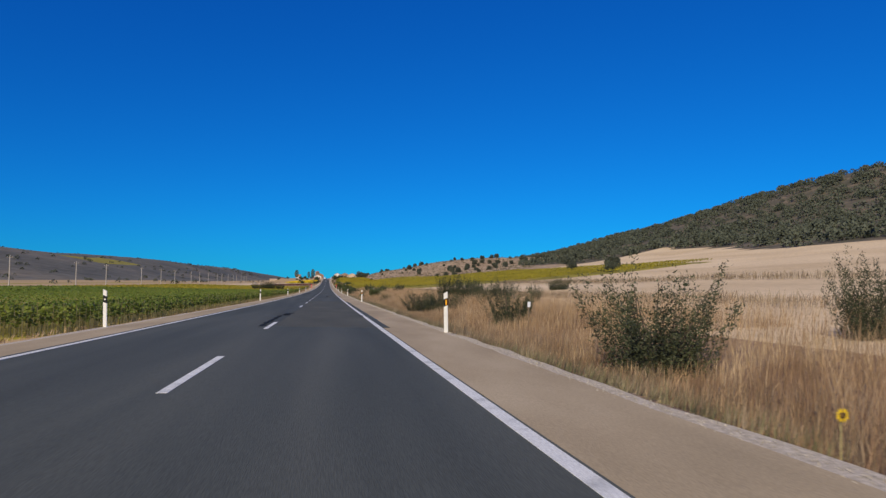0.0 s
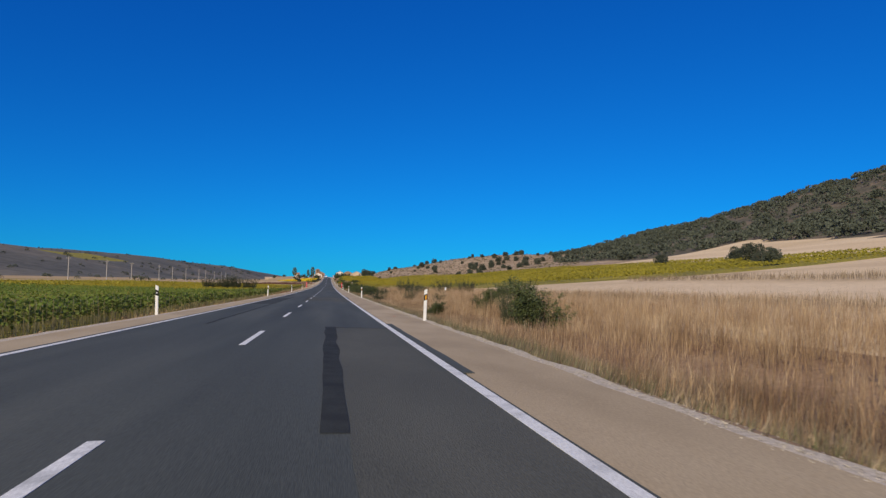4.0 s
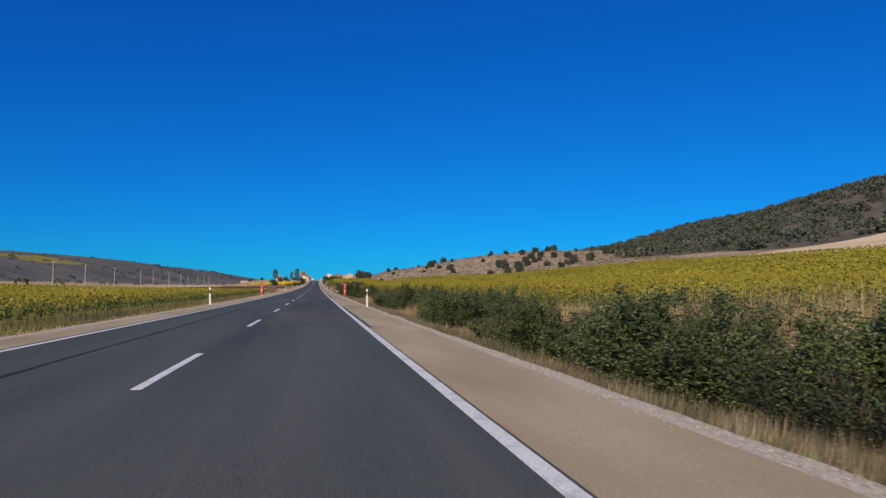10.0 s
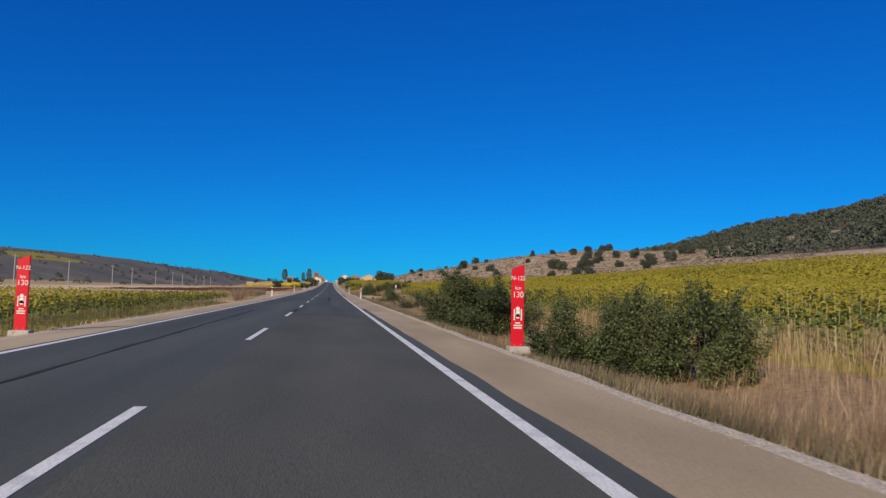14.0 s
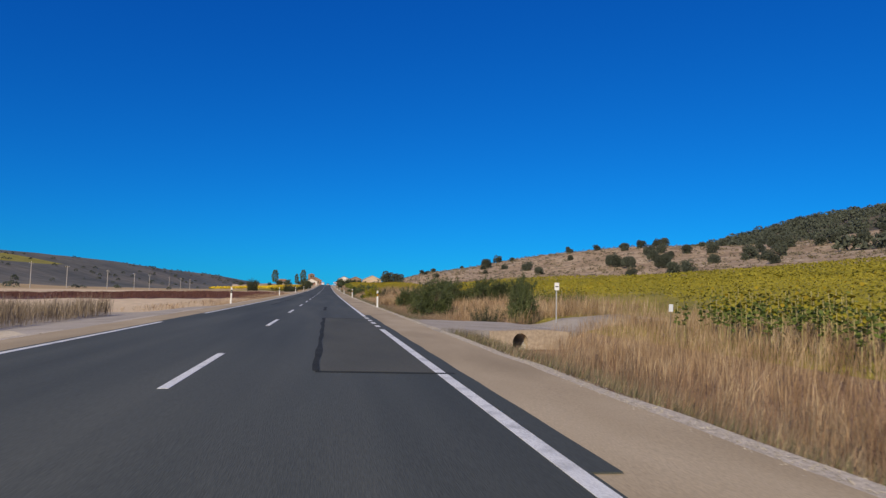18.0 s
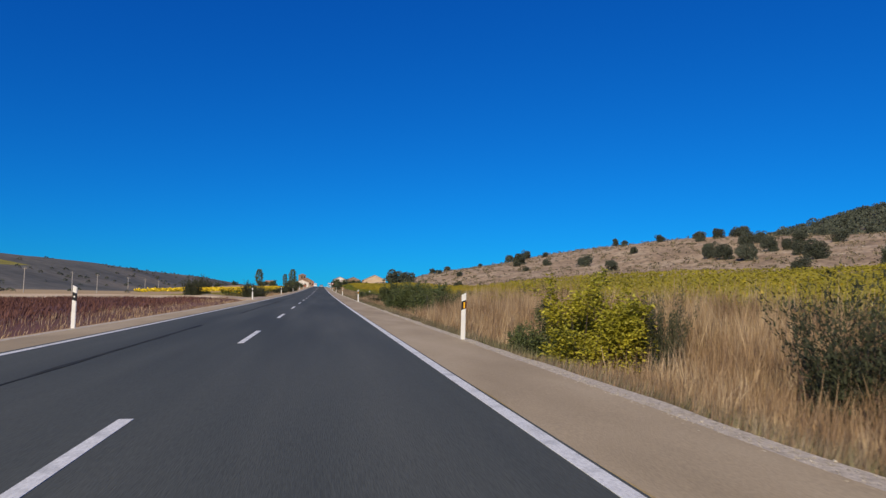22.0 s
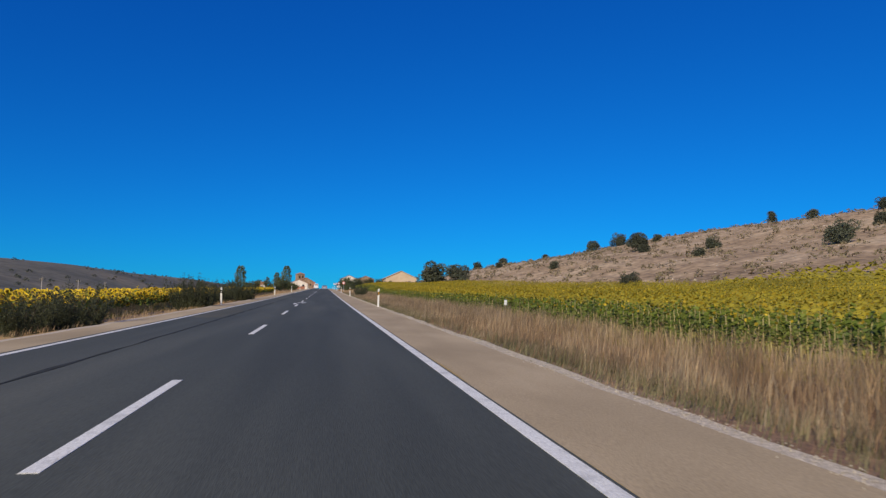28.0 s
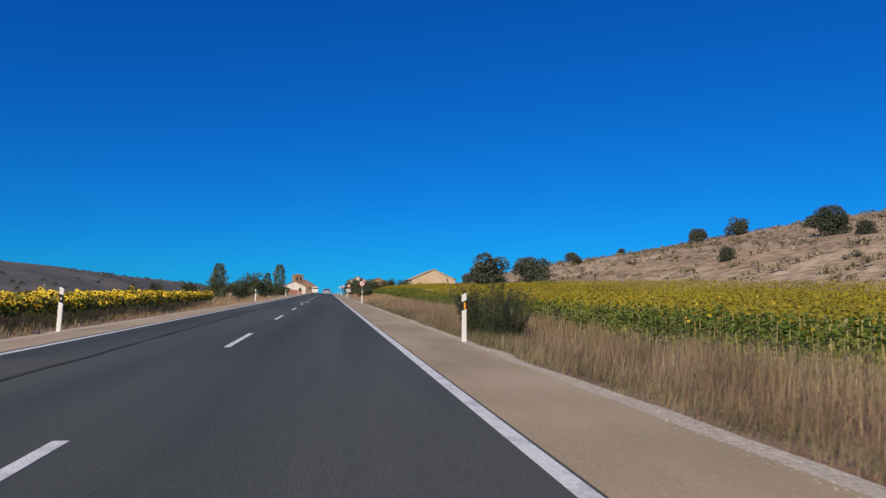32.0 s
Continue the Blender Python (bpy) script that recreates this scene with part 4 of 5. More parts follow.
sunflowers("sunflower_field", rows_xy(12.5, 46, 60, 560, 0.8, 0.55, 22, mid_crop), 1.30, 6, False, RIPE, 32, 0.08, DROOP, leaf_size=1.5, head=0.8)
sunflowers("sunflower_field", rows_xy(12.5, 46, 560, 830, 0.8, 0.42, 19, mid_crop), 1.20, 7, False, RIPE, 29, 1.0, DROOP, leaf_size=1.0, head=0.6)
sunflowers("sunflower_field", rows_xy(46, 143, -10, 640, 2.0, 1.4, 23, right_crop), 1.30, 7, False, RIPE, 33, 0.08, DROOP, leaf_size=2.6, head=0.8)
GREEN = "green sunflower rows with drooping ripe heads"
sunflowers("sunflower_field", rows_xy(-11.5, -6.5, 4, 197, 0.60, 0.27, 24), 0.95, 10, True, GREEN, 34, 0.0, DROOP, leaf_size=0.85, head=0.7, leaf=M_SF_GREEN)
TURNING = "yellowing sunflower rows with drooping ripe heads"
clear = lambda x, y: not (197 < y < 221 and x > -12.5 or 212 < y < 219.5 and x > -23)
sunflowers("sunflower_field", rows_xy(-11.5, -7.9, 197, 356, 0.60, 0.27, 14, clear), 0.98, 9, True, TURNING, 44, 0.15, DROOP, leaf_size=0.72, head=0.75)
sunflowers("sunflower_field", rows_xy(-44, -11.5, 190, 356, 1.0, 0.65, 15, clear), 0.98, 6, False, TURNING, 45, 0.2, DROOP, leaf_size=1.5, head=0.8)
sunflowers("sunflower_field", rows_xy(-76, -44, 190, 356, 2.0, 1.4, 16), 0.98, 7, False, TURNING, 46, 0.15, DROOP, leaf_size=2.6, head=0.9)
sunflowers("sunflower_field", rows_xy(-44, -11.5, -10, 190, 1.05, 0.7, 25), 0.95, 6, False, GREEN, 35, 0.0, DROOP, leaf_size=1.5, head=0.8, leaf=M_SF_GREEN)
sunflowers("sunflower_field", rows_xy(-76, -44, -10, 190, 2.0, 1.4, 26), 0.95, 7, False, GREEN, 36, 0.02, DROOP, leaf_size=2.6, head=0.9, leaf=M_SF_GREEN)
late = lambda x, y: zone(x, y) == 2 and (x < -8.6 - 0.5 * math.sin(y / 9) or y > 640)
BRIGHT = "bright yellow flowering sunflowers above grass verge"
sunflowers("sunflower_field", rows_xy(-13.5, -8.2, 545, 714, 0.50, 0.17, 27, late), 1.08, 8, True, BRIGHT, 37, 1.0, head=1.3, low_heads=0.38)
sunflowers("sunflower_field", rows_xy(-34, -13.5, 545, 714, 1.0, 0.45, 28, late), 1.10, 6, False, BRIGHT, 38, 1.0, leaf_size=1.5, head=1.7, low_heads=0.3)
sunflowers("sunflower_field", rows_xy(-62, -34, 560, 714, 2.0, 1.2, 18, late), 1.12, 5, False, BRIGHT, 39, 1.0, leaf_size=2.6, head=2.6, low_heads=0.2)


# ---- grass ----
def grass(name, n, xr, yr, tall, mat, label, seed, keep=None, wide=(0.010, 0.022), ramp=(5.3, 8.6), gaps=0.5, thin=False):
    """Blades in clumps and drifts; they grow taller between the two distances of ramp from the centre line."""
    g = np.random.default_rng(seed)
    x, y = g.uniform(*xr, n), g.uniform(*yr, n)
    clump = np.sin(x * 1.9 + 1.7 * np.sin(y * 0.83)) * np.sin(y * 1.31 + 1.3 * np.sin(x * 1.1)) + 0.6 * np.sin(y * 0.37 + x)
    drift = np.sin(y * 0.17 + 1.9 * np.sin(y * 0.061 + seed) + 0.5 * x) * 0.6 + 0.5 * np.sin(y * 0.43 + 0.9 * x + 2 * np.sin(y * 0.09))
    ok = g.uniform(-1.5, 1.2, n) < clump + gaps + 0.8 * drift
    if keep is not None:
        ok &= keep(x, y)
    x, y, clump, drift = x[ok], y[ok], clump[ok], drift[ok]
    n = len(x)
    z = np.array([land(a, b) for a, b in zip(x, y)])
    h = tall * np.clip(g.normal(0.9, 0.26, n) + 0.16 * clump + 0.22 * drift, 0.22, 1.5)
    if tall > 0.35:
        for key, bx, by, bw, bh in ALL_BUSHES:
            if bx < 11 and yr[0] - 4 < by < yr[1] + 4 and xr[0] - 3 < bx < xr[1] + 3:
                r = 0.6 * bw + 0.6
                out = np.sqrt(((x - bx + 0.9) / r) ** 2 + ((y - by + 1.2) / (r + 0.8)) ** 2)
                h *= np.clip(0.55 + 0.45 * (out - 0.7) / 0.5, 0.55, 1)
    h *= np.clip(0.25 + 0.75 * (np.abs(x) - ramp[0]) / (ramp[1] - ramp[0]), 0.25, 1.1)
    w = g.uniform(*wide, n)
    a = g.uniform(0, np.pi, n)
    side = np.column_stack([np.cos(a), np.sin(a), 0 * a]) * w[:, None]
    b = g.uniform(0, 2 * np.pi, n)
    ln = g.beta(1.2, 2.6, n) * 0.62
    tip = np.column_stack([np.cos(b) * ln * h + 0.05, np.sin(b) * ln * h, h * np.sqrt(1 - 0.6 * ln ** 2)])
    base = np.column_stack([x, y, z - 0.02])
    mid = base + tip * np.array([0.3, 0.3, 0.55])
    if thin:
        v, tri = np.stack([base - side * 0.6, base + side * 0.6, base + tip], 1), np.arange(3 * n).reshape(-1, 3)
    else:
        v = np.stack([base, mid - side * 0.6, mid + side * 0.6, base + tip], 1)
        q = np.arange(n)[:, None] * 4
        tri = np.concatenate([q + np.array([0, 2, 1]), q + np.array([1, 2, 3])])
    ob = new(name, mesh_np(name, v.reshape(-1, 3), tri, [mat]))
    return tagged(ob, label, "grass", kind="stuff")


track = lambda x, y: ~((y > 390.2 + 0.55 * (x - 6)) & (y < 396.6 + 0.55 * (x - 6)) & (x < 15)) & ~((y > 386.8) & (y < 390.6) & (x > 7.0) & (x < 9.4))
left_ok = lambda x, y: ~((y > 383) & (y < 411) & (x > -10.5)) & ~(np.abs(y - 529.5 + 3.3 * (x + 4.85)) < 6.5)
STRAW = "tall straw-coloured dry grass along the verge"
FINE = (0.004, 0.010)
NEAR = (5.5, 9.3)
grass("tall_dry_grass", 72000, (6.3, 12.6), (-14, 95), 0.86, M_GRASS, STRAW, 50, track, FINE, NEAR)
grass("tall_dry_grass", 140000, (6.3, 12.6), (95, 345), 0.88, M_GRASS, STRAW, 51, track, FINE, NEAR)
grass("tall_dry_grass", 26000, (6.3, 14), (345, 392), 0.66, M_GRASS, STRAW, 52, track, FINE, NEAR)
grass("tall_dry_grass", 26000, (6.3, 14), (392, 438), 0.66, M_GRASS, STRAW, 76, track, FINE, NEAR)
grass("tall_dry_grass", 52000, (6.3, 14), (438, 530), 1.02, M_GRASS, STRAW, 79, track, FINE, NEAR)
grass("grey_verge_grass", 120000, (5.7, 10.2), (525, 720), 0.64, M_GREY_GRASS, "grey-brown dry grass before the sunflowers", 60, track, FINE, (5.2, 7.4))
grass("tall_dry_grass", 60000, (6.2, 10), (530, 720), 0.66, M_GRASS, STRAW, 75, track, FINE, (5.4, 7.6), 0.2)
RUSSET = "rust-brown grass among the taller straw"
grass("brown_grass", 230000, (5.65, 9.5), (-14, 535), 0.60, M_BROWN_GRASS, RUSSET, 61, track, (0.006, 0.013), (5.3, 8.8), 0.0, thin=True)
grass("brown_grass", 40000, (5.5, 9.2), (535, 715), 0.45, M_BROWN_GRASS, RUSSET, 63, track, (0.006, 0.014), (5.2, 7.2), 0.2, thin=True)
grass("grey_verge_grass", 240000, (5.5, 8.6), (-14, 530), 0.62, M_GREY_GRASS, "grey-brown grass in the shallow ditch", 62, track, (0.006, 0.013), (5.2, 8.4), 0.9, thin=True)
grass("verge_weeds", 190000, (5.36, 6.9), (-14, 715), 0.30, M_GREEN_GRASS, "short grey-green weeds beside the gravel strip", 53, track, (0.007, 0.014), (4.9, 6.3), 0.6, thin=True)
grass("tall_dry_grass", 60000, (12, 30), (-10, 240), 0.40, M_GRASS, STRAW, 54, track, (0.010, 0.024), thin=True)
grass("tall_dry_grass", 70000, (11, 17.5), (62, 226), 0.98, M_GRASS, STRAW, 77, track, (0.006, 0.013), gaps=0.8, thin=True)
grass("tall_dry_grass", 26000, (11, 17), (0, 62), 0.72, M_GRASS, STRAW, 80, None, (0.006, 0.013), gaps=0.8, thin=True)
grass("tall_dry_grass", 34000, (11.8, 16.8), (402, 466), 0.55, M_GRASS, STRAW, 78, track, (0.006, 0.013), gaps=0.8, thin=True)
grass("brown_grass", 11000, (22.5, 26), (-12, 170), 0.6, M_GREY_GRASS, "brown weed strip between stubble fields", 67, None, (0.012, 0.03), gaps=1.2)
grass("brown_grass", 9000, (54, 58), (-12, 190), 0.8, M_GREY_GRASS, "brown weed strip between stubble fields", 68, None, (0.025, 0.05), gaps=1.2)
grass("tall_dry_grass", 9000, (-8.2, -5.4), (-5, 356), 0.17, M_GRASS, "sparse dry grass beside the field edge", 55, left_ok, ramp=(4, 6))
grass("brown_grass", 16000, (-12.5, -5.6), (197, 223), 0.30, M_BROWN_GRASS, "low rust-brown weeds on the bare corner", 72, None, (0.008, 0.018), (4, 8), 0.0, thin=True)
grass("tall_dry_grass", 13000, (-11, -5.6), (356, 548), 0.30, M_GRASS, "sparse dry grass beside the field edge", 56, left_ok, ramp=(4.5, 8))
grass("dry_grass_clump", 6000, (-14.5, -9), (378, 406), 0.75, M_GREY_GRASS, "straw-grey dry grass clump beside gravel", 64, lambda x, y: y < 384 + 1.7 * (-x - 5), ramp=(7, 10))
grass("dry_grass_clump", 9000, (-13.5, -9.0), (388, 405), 0.85, M_GREY_GRASS, "straw-grey dry grass clump beside gravel", 73, None, (0.010, 0.020), (5, 9), 0.3)
grass("tall_dry_grass", 34000, (-9.9, -5.5), (556, 760), 0.60, M_GRASS, "tall dry grass under the sunflowers", 57, left_ok, FINE)
grass("tall_dry_grass", 26000, (5.8, 12), (716, 850), 0.42, M_GRASS, STRAW, 58, wide=(0.015, 0.03))
grass("red_stubble_plants", 49000, (-46, -9.8), (440, 540), 0.26, M_RED_WEED, "dark red withered crop rows on the plough strip", 59, lambda x, y: np.array([plough(-a, b) for a, b in zip(x, y)]),(0.025, 0.045), ramp=(4, 6), gaps=1.4)
grass("tall_dry_grass", 12000, (8.8, 18), (374, 395), 0.58, M_GRASS, STRAW, 65, track, (0.008, 0.016), gaps=1.2)
grass("tall_dry_grass", 9000, (8.0, 18), (398, 418), 0.86, M_GRASS, STRAW, 66, track, (0.008, 0.016), gaps=1.0)
grass("tall_dry_grass", 30000, (8.8, 12.9), (436, 494), 1.42, M_GRASS, STRAW, 74, None, (0.006, 0.013), (6, 9), 1.0)
grass("tall_dry_grass", 26000, (6.4, 12), (464, 490), 1.22, M_GRASS, STRAW, 70, None, (0.006, 0.013), (5.6, 7.6), 1.3)
grass("tall_dry_grass", 26000, (6.4, 12.5), (438, 466), 1.12, M_GRASS, STRAW, 71, None, (0.006, 0.013), (5.6, 7.8), 1.2)


# ---- road furniture ----
def text_mesh(body, size, mat):
    cu = bpy.data.curves.new("text", "FONT")
    cu.body, cu.size, cu.align_x, cu.align_y, cu.extrude = body, size, "CENTER", "CENTER", 0.0008
    o = bpy.data.objects.new("text", cu)
    scene.collection.objects.link(o)
    bpy.context.view_layer.update()
    me = bpy.data.meshes.new_from_object(o.evaluated_get(bpy.context.evaluated_depsgraph_get()))
    bpy.data.objects.remove(o)
    me.materials.clear()
    me.materials.append(mat)
    return me


def lettering(name, me, parent, x, y, z, label=""):
    o = new(name, me)
    o.parent = parent
    o.matrix_local = pose(x, y, z, 90, 0, 0)
    return tagged(o, label)


def post_meshes():
    out = {}
    w, top = 0.058, 1.11
    for key, z0, z1, c0, c1 in (("body", -0.12, 0.72, 0.0, 0.045), ("band", 0.72, 0.94, 0.045, 0.045), ("cap", 0.94, top, 0.045, 0.055)):
        bm = bmesh.new()
        prism(bm, [(-w, z0 - c0 * 0 + (0 if key == "body" else 0)), (w, z0 + c0), (w, z1 + c1), (-w, z1)], -0.022, 0.022)
        edges = [e for e in bm.edges if abs(e.verts[0].co.z - e.verts[1].co.z) > 0.1]
        bmesh.ops.bevel(bm, geom=edges, offset=0.012, segments=2, affect="EDGES")
        out[key] = mesh_of(key, bm, M_BLACK if key == "band" else M_WHITE)
    bm = bmesh.new()
    box(bm, 0.008, -0.026, 0.845, 0.045, 0.008, 0.16, 0.003)
    out["reflector"] = mesh_of("reflector", bm, M_AMBER)
    bm = bmesh.new()
    box(bm, 0.064, 0.0, 0.855, 0.014, 0.03, 0.17, 0.003)
    out["side"] = mesh_of("side_reflector", bm, M_DARK_RED)
    bm = bmesh.new()
    bmesh.ops.create_cone(bm, cap_ends=True, segments=14, radius1=0.026, radius2=0.024, depth=0.008, matrix=Matrix.Translation((0, -0.026, 0.85)) @ Matrix.Rotation(radians(90), 4, "X"))
    out["disc"] = mesh_of("reflector", bm, M_WHITE)
    bm = bmesh.new()
    box(bm, 0, 0.03, -0.10, 0.15, 0.13, 0.1, 0.03)
    out["foot"] = mesh_of("foot", bm, M_CONCRETE)
    return out


POST = post_meshes()
DIGITS = {k: text_mesh(k, 0.105, M_BLACK) for k in ("1", "2", "3")}


def delineator(x, y, far_side, number="", lean=0.0):
    t = thing("delineator_post", "white plastic delineator post with black band" + (" and amber reflector" if not far_side else ""), "road post",
              pose(x, y, rise(y) - (0.06 if far_side else 0.05), 0, lean, 0) @ (Matrix.Diagonal((-1, 1, 1, 1)) if far_side else Matrix()), group="delineator posts")
    for nm, key in (("body", "body"), ("band", "band"), ("cap", "cap"), ("reflector", "disc" if far_side else "reflector"), ("foot", "foot")):
        o = new(nm, POST[key])
        o.parent = t
    if not far_side and not number:
        o = new("side_reflector", POST["side"])
        o.parent = t
        tagged(o, "dark red edge reflector")
    if number:
        lettering("number", DIGITS[number], t, 0.004, -0.0235, 1.05, "black hectometre number")
    return t


for k in range(-1, 15):
    if k == 6:
        continue
    y = 50.0 * k + (15.48 if k > 6 else 0)
    delineator(5.2, y, False, {8: "1", 10: "2", 12: "3"}.get(k, ""), (k * 37 % 5 - 2) * 0.6)
    delineator(-5.11, y + 3.18, True, "", (k * 53 % 5 - 2) * 0.8)
for y in (765.5, 815.5, 865.5):
    delineator(5.2, y, False)
    delineator(-5.11, y + 3, True)
TXT = {k: text_mesh(k, s, M_WHITE) for k, s in (("N-122", 0.115), ("km", 0.10), ("130", 0.155))}


def km_marker(x, y):
    t = thing("kilometre_marker", "tall red kilometre marker panel with white lettering", "road sign", pose(x, y, rise(y) - 0.10) @ Matrix.Diagonal((1.1, 1, 1.19, 1)), group="kilometre markers")
    bm = bmesh.new()
    prism(bm, [(-0.128, -0.05), (0.128, -0.05), (0.128, 1.56), (-0.128, 1.47)], -0.03, 0.03)
    edges = [e for e in bm.edges if abs(e.verts[0].co.z - e.verts[1].co.z) > 0.5]
    bmesh.ops.bevel(bm, geom=edges, offset=0.012, segments=2, affect="EDGES")
    part("panel", bm, M_RED, t)
    for body, z in (("N-122", 1.30), ("km", 1.12), ("130", 0.995)):
        lettering("lettering", TXT[body], t, 0, -0.0315, z, "white lettering")
    bm = bmesh.new()
    box(bm, 0, -0.032, 0.64, 0.085, 0.003, 0.11)
    bmesh.ops.create_cone(bm, cap_ends=True, segments=14, radius1=0.046, radius2=0.044, depth=0.003, matrix=Matrix.Translation((0, -0.032, 0.60)) @ Matrix.Rotation(radians(90), 4, "X"))
    bmesh.ops.create_cone(bm, cap_ends=True, segments=10, radius1=0.042, radius2=0.040, depth=0.003, matrix=Matrix.Translation((0, -0.032, 0.735)) @ Matrix.Rotation(radians(90), 4, "X"))
    for s in (-1, 1):
        box(bm, s * 0.072, -0.032, 0.63, 0.022, 0.003, 0.17)
        box(bm, s * 0.072, -0.032, 0.535, 0.034, 0.003, 0.018)
        box(bm, s * 0.072, -0.032, 0.722, 0.030, 0.003, 0.018)
    part("emblem", bm, M_WHITE, t, "plain white shield emblem")
    for z, w in ((0.475, 0.10), (0.43, 0.17), (0.385, 0.165)):
        bm = bmesh.new()
        box(bm, 0, -0.032, z, w, 0.003, 0.024)
        part("lettering_bar", bm, M_WHITE, t, "white bar of small lettering")
    bm = bmesh.new()
    box(bm, 0.02, 0, -0.02, 0.42, 0.34, 0.14, 0.03)
    part("foot", bm, M_CONCRETE, t, "rough concrete footing")
    for s in (-1, 1):
        bm = bmesh.new()
        bmesh.ops.create_uvsphere(bm, u_segments=8, v_segments=5, radius=0.010, matrix=Matrix.Translation((s * 0.07, -0.03, 0.085)))
        part("bolt", bm, M_METAL, t)


km_marker(5.77, 300.2)
km_marker(-5.6, 303.4)


def round_sign(x, y, height, radius, kind):
    t = thing("traffic_sign", {"limit": "round white speed sign with red rim", "warn": "triangular warning sign with red border", "plate": "small white rectangular road plate on post"}[kind], "traffic sign", pose(x, y, land(x, y)), group="village traffic signs")
    bm = bmesh.new()
    rod(bm, (0, 0.02, -0.2), (0, 0.02, height + radius * 0.9), 0.03)
    part("pole", bm, M_METAL, t)
    turn = Matrix.Rotation(radians(90), 4, "X")
    if kind == "plate":
        bm = bmesh.new()
        box(bm, 0, -0.03, height, radius * (2 if radius > 0.2 else 1.5), 0.012, radius * (1.3 if radius > 0.2 else 2.4), 0.01)
        part("face", bm, M_WHITE, t)
        bm = bmesh.new()
        box(bm, 0, -0.038, height, radius * (1.4 if radius > 0.2 else 0.9), 0.004, radius * 0.3)
        part("lettering_bar", bm, M_BLACK, t)
        return
    n = 24 if kind == "limit" else 3
    spin = Matrix.Rotation(radians(0 if n == 24 else 90), 4, "Y")
    for nm, r, d, mat in (("rim", radius, -0.02, M_SIGN_RED), ("face", radius * 0.76, -0.035, M_WHITE)):
        bm = bmesh.new()
        bmesh.ops.create_cone(bm, cap_ends=True, segments=n, radius1=r, radius2=r, depth=0.016, matrix=Matrix.Translation((0, d, height)) @ spin @ turn)
        part(nm, bm, mat, t)
    for dx in (-0.085, 0.085):
        bm = bmesh.new()
        box(bm, dx, -0.045, height, 0.085, 0.004, 0.20 if kind == "limit" else 0.12)
        part("lettering_bar", bm, M_BLACK, t)


round_sign(6.3, 738, 2.3, 0.36, "limit")
round_sign(6.2, 790, 2.3, 0.34, "limit")
round_sign(6.2, 791, 1.35, 0.45, "plate")
round_sign(6.2, 838, 2.4, 0.5, "warn")
round_sign(6.1, 880, 2.3, 0.4, "plate")
round_sign(12.4, 398.5, 1.75, 0.15, "plate")


def stake(x, y, h):
    t = thing("marker_stake", "slim wooden stake with white cap in grass", "stake", pose(x, y, land(x, y), 0, 2, 0), group="field marker stakes")
    bm = bmesh.new()
    rod(bm, (0, 0, -0.1), (0, 0, h), 0.018, n=8)
    part("rod", bm, M_WOOD, t)
    bm = bmesh.new()
    box(bm, 0, 0, h + 0.1, 0.14, 0.04, 0.25, 0.012)
    part("cap", bm, M_STAKE, t, "white and blue cap")


for x, y, h in ((11, 11, 1.0), (12, 135.5, 1.35), (10.6, 603.8, 0.8), (9.4, 560, 1.0), (13, 388.8, 0.8)):
    stake(x, y, h)


def power_pole(x, y):
    t = thing("power_pole", "pale weathered power pole across the field", "power pole", pose(x, y, land(x, y)), group="power poles")
    bm = bmesh.new()
    rod(bm, (0, 0, -0.5), (0, 0, 8.6), 0.17, 0.12, 8)
    part("mast", bm, M_CONCRETE, t)
    bm = bmesh.new()
    box(bm, 0, 0, 8.2, 1.5, 0.1, 0.12, 0.01)
    part("crossarm", bm, M_WOOD, t)
    for dx in (-0.65, 0, 0.65):
        bm = bmesh.new()
        rod(bm, (dx, 0, 8.26 if dx else 8.6), (dx, 0, 8.5 if dx else 8.84), 0.05, 0.035, 8)
        part("insulator", bm, M_WHITE, t)


for k in range(17):
    y = 174 + 48 * k + 7 * math.sin(k * 2.3)
    power_pole(-80 - 0.035 * (y - 174), y)


t = thing("litter", "crumpled white paper litter on the verge", "litter", pose(6.15, 436.0, land(6.15, 436.0) + 0.16, 20, 10, 40))
bm = bmesh.new()
bmesh.ops.create_icosphere(bm, subdivisions=2, radius=0.09)
for v in bm.verts:
    v.co *= 0.75 + 0.7 * noise.noise(v.co * 14)
part("paper", bm, M_WHITE, t)

# the culvert under the farm track and a lone sunflower in the grass
t = thing("culvert", "stone culvert headwall with black slab painted as the shade in a belfry opening", "culvert", pose(8.1, 389.9, rise(389.9) - 0.12, 0, 0, 12))
bm = bmesh.new()
arch = [(0.02 + 0.29 * math.cos(q), -0.36 + 0.29 * math.sin(q)) for q in np.linspace(math.pi, 0, 11)]
prism(bm, [(-1.0, -0.62), (-0.27, -0.62)] + arch + [(0.31, -0.62), (1.9, -0.62), (1.9, -0.02), (0.9, 0.05), (-1.0, 0.0)], -0.14, 0.14)
part("headwall", bm, M_TRACK, t, "weathered stone headwall")
bm = bmesh.new()
ring = [(0.02 + math.cos(q) * r, -0.38 + math.sin(q) * r) for r in (0.36, 0.30) for q in np.linspace(0, 2 * math.pi, 20, endpoint=False)]
for y in (0.05, 9.0):
    for x, z in ring:
        bm.verts.new((x, y, z))
bm.verts.ensure_lookup_table()
for i in range(20):
    j = (i + 1) % 20
    for p, q, r, w in ((i, j, 40 + j, 40 + i), (20 + j, 20 + i, 60 + i, 60 + j), (j, i, 20 + i, 20 + j)):
        bm.faces.new([bm.verts[k] for k in (p, q, r, w)])
bm.faces.new([bm.verts[60 + k] for k in range(20)])
bmesh.ops.recalc_face_normals(bm, faces=bm.faces)
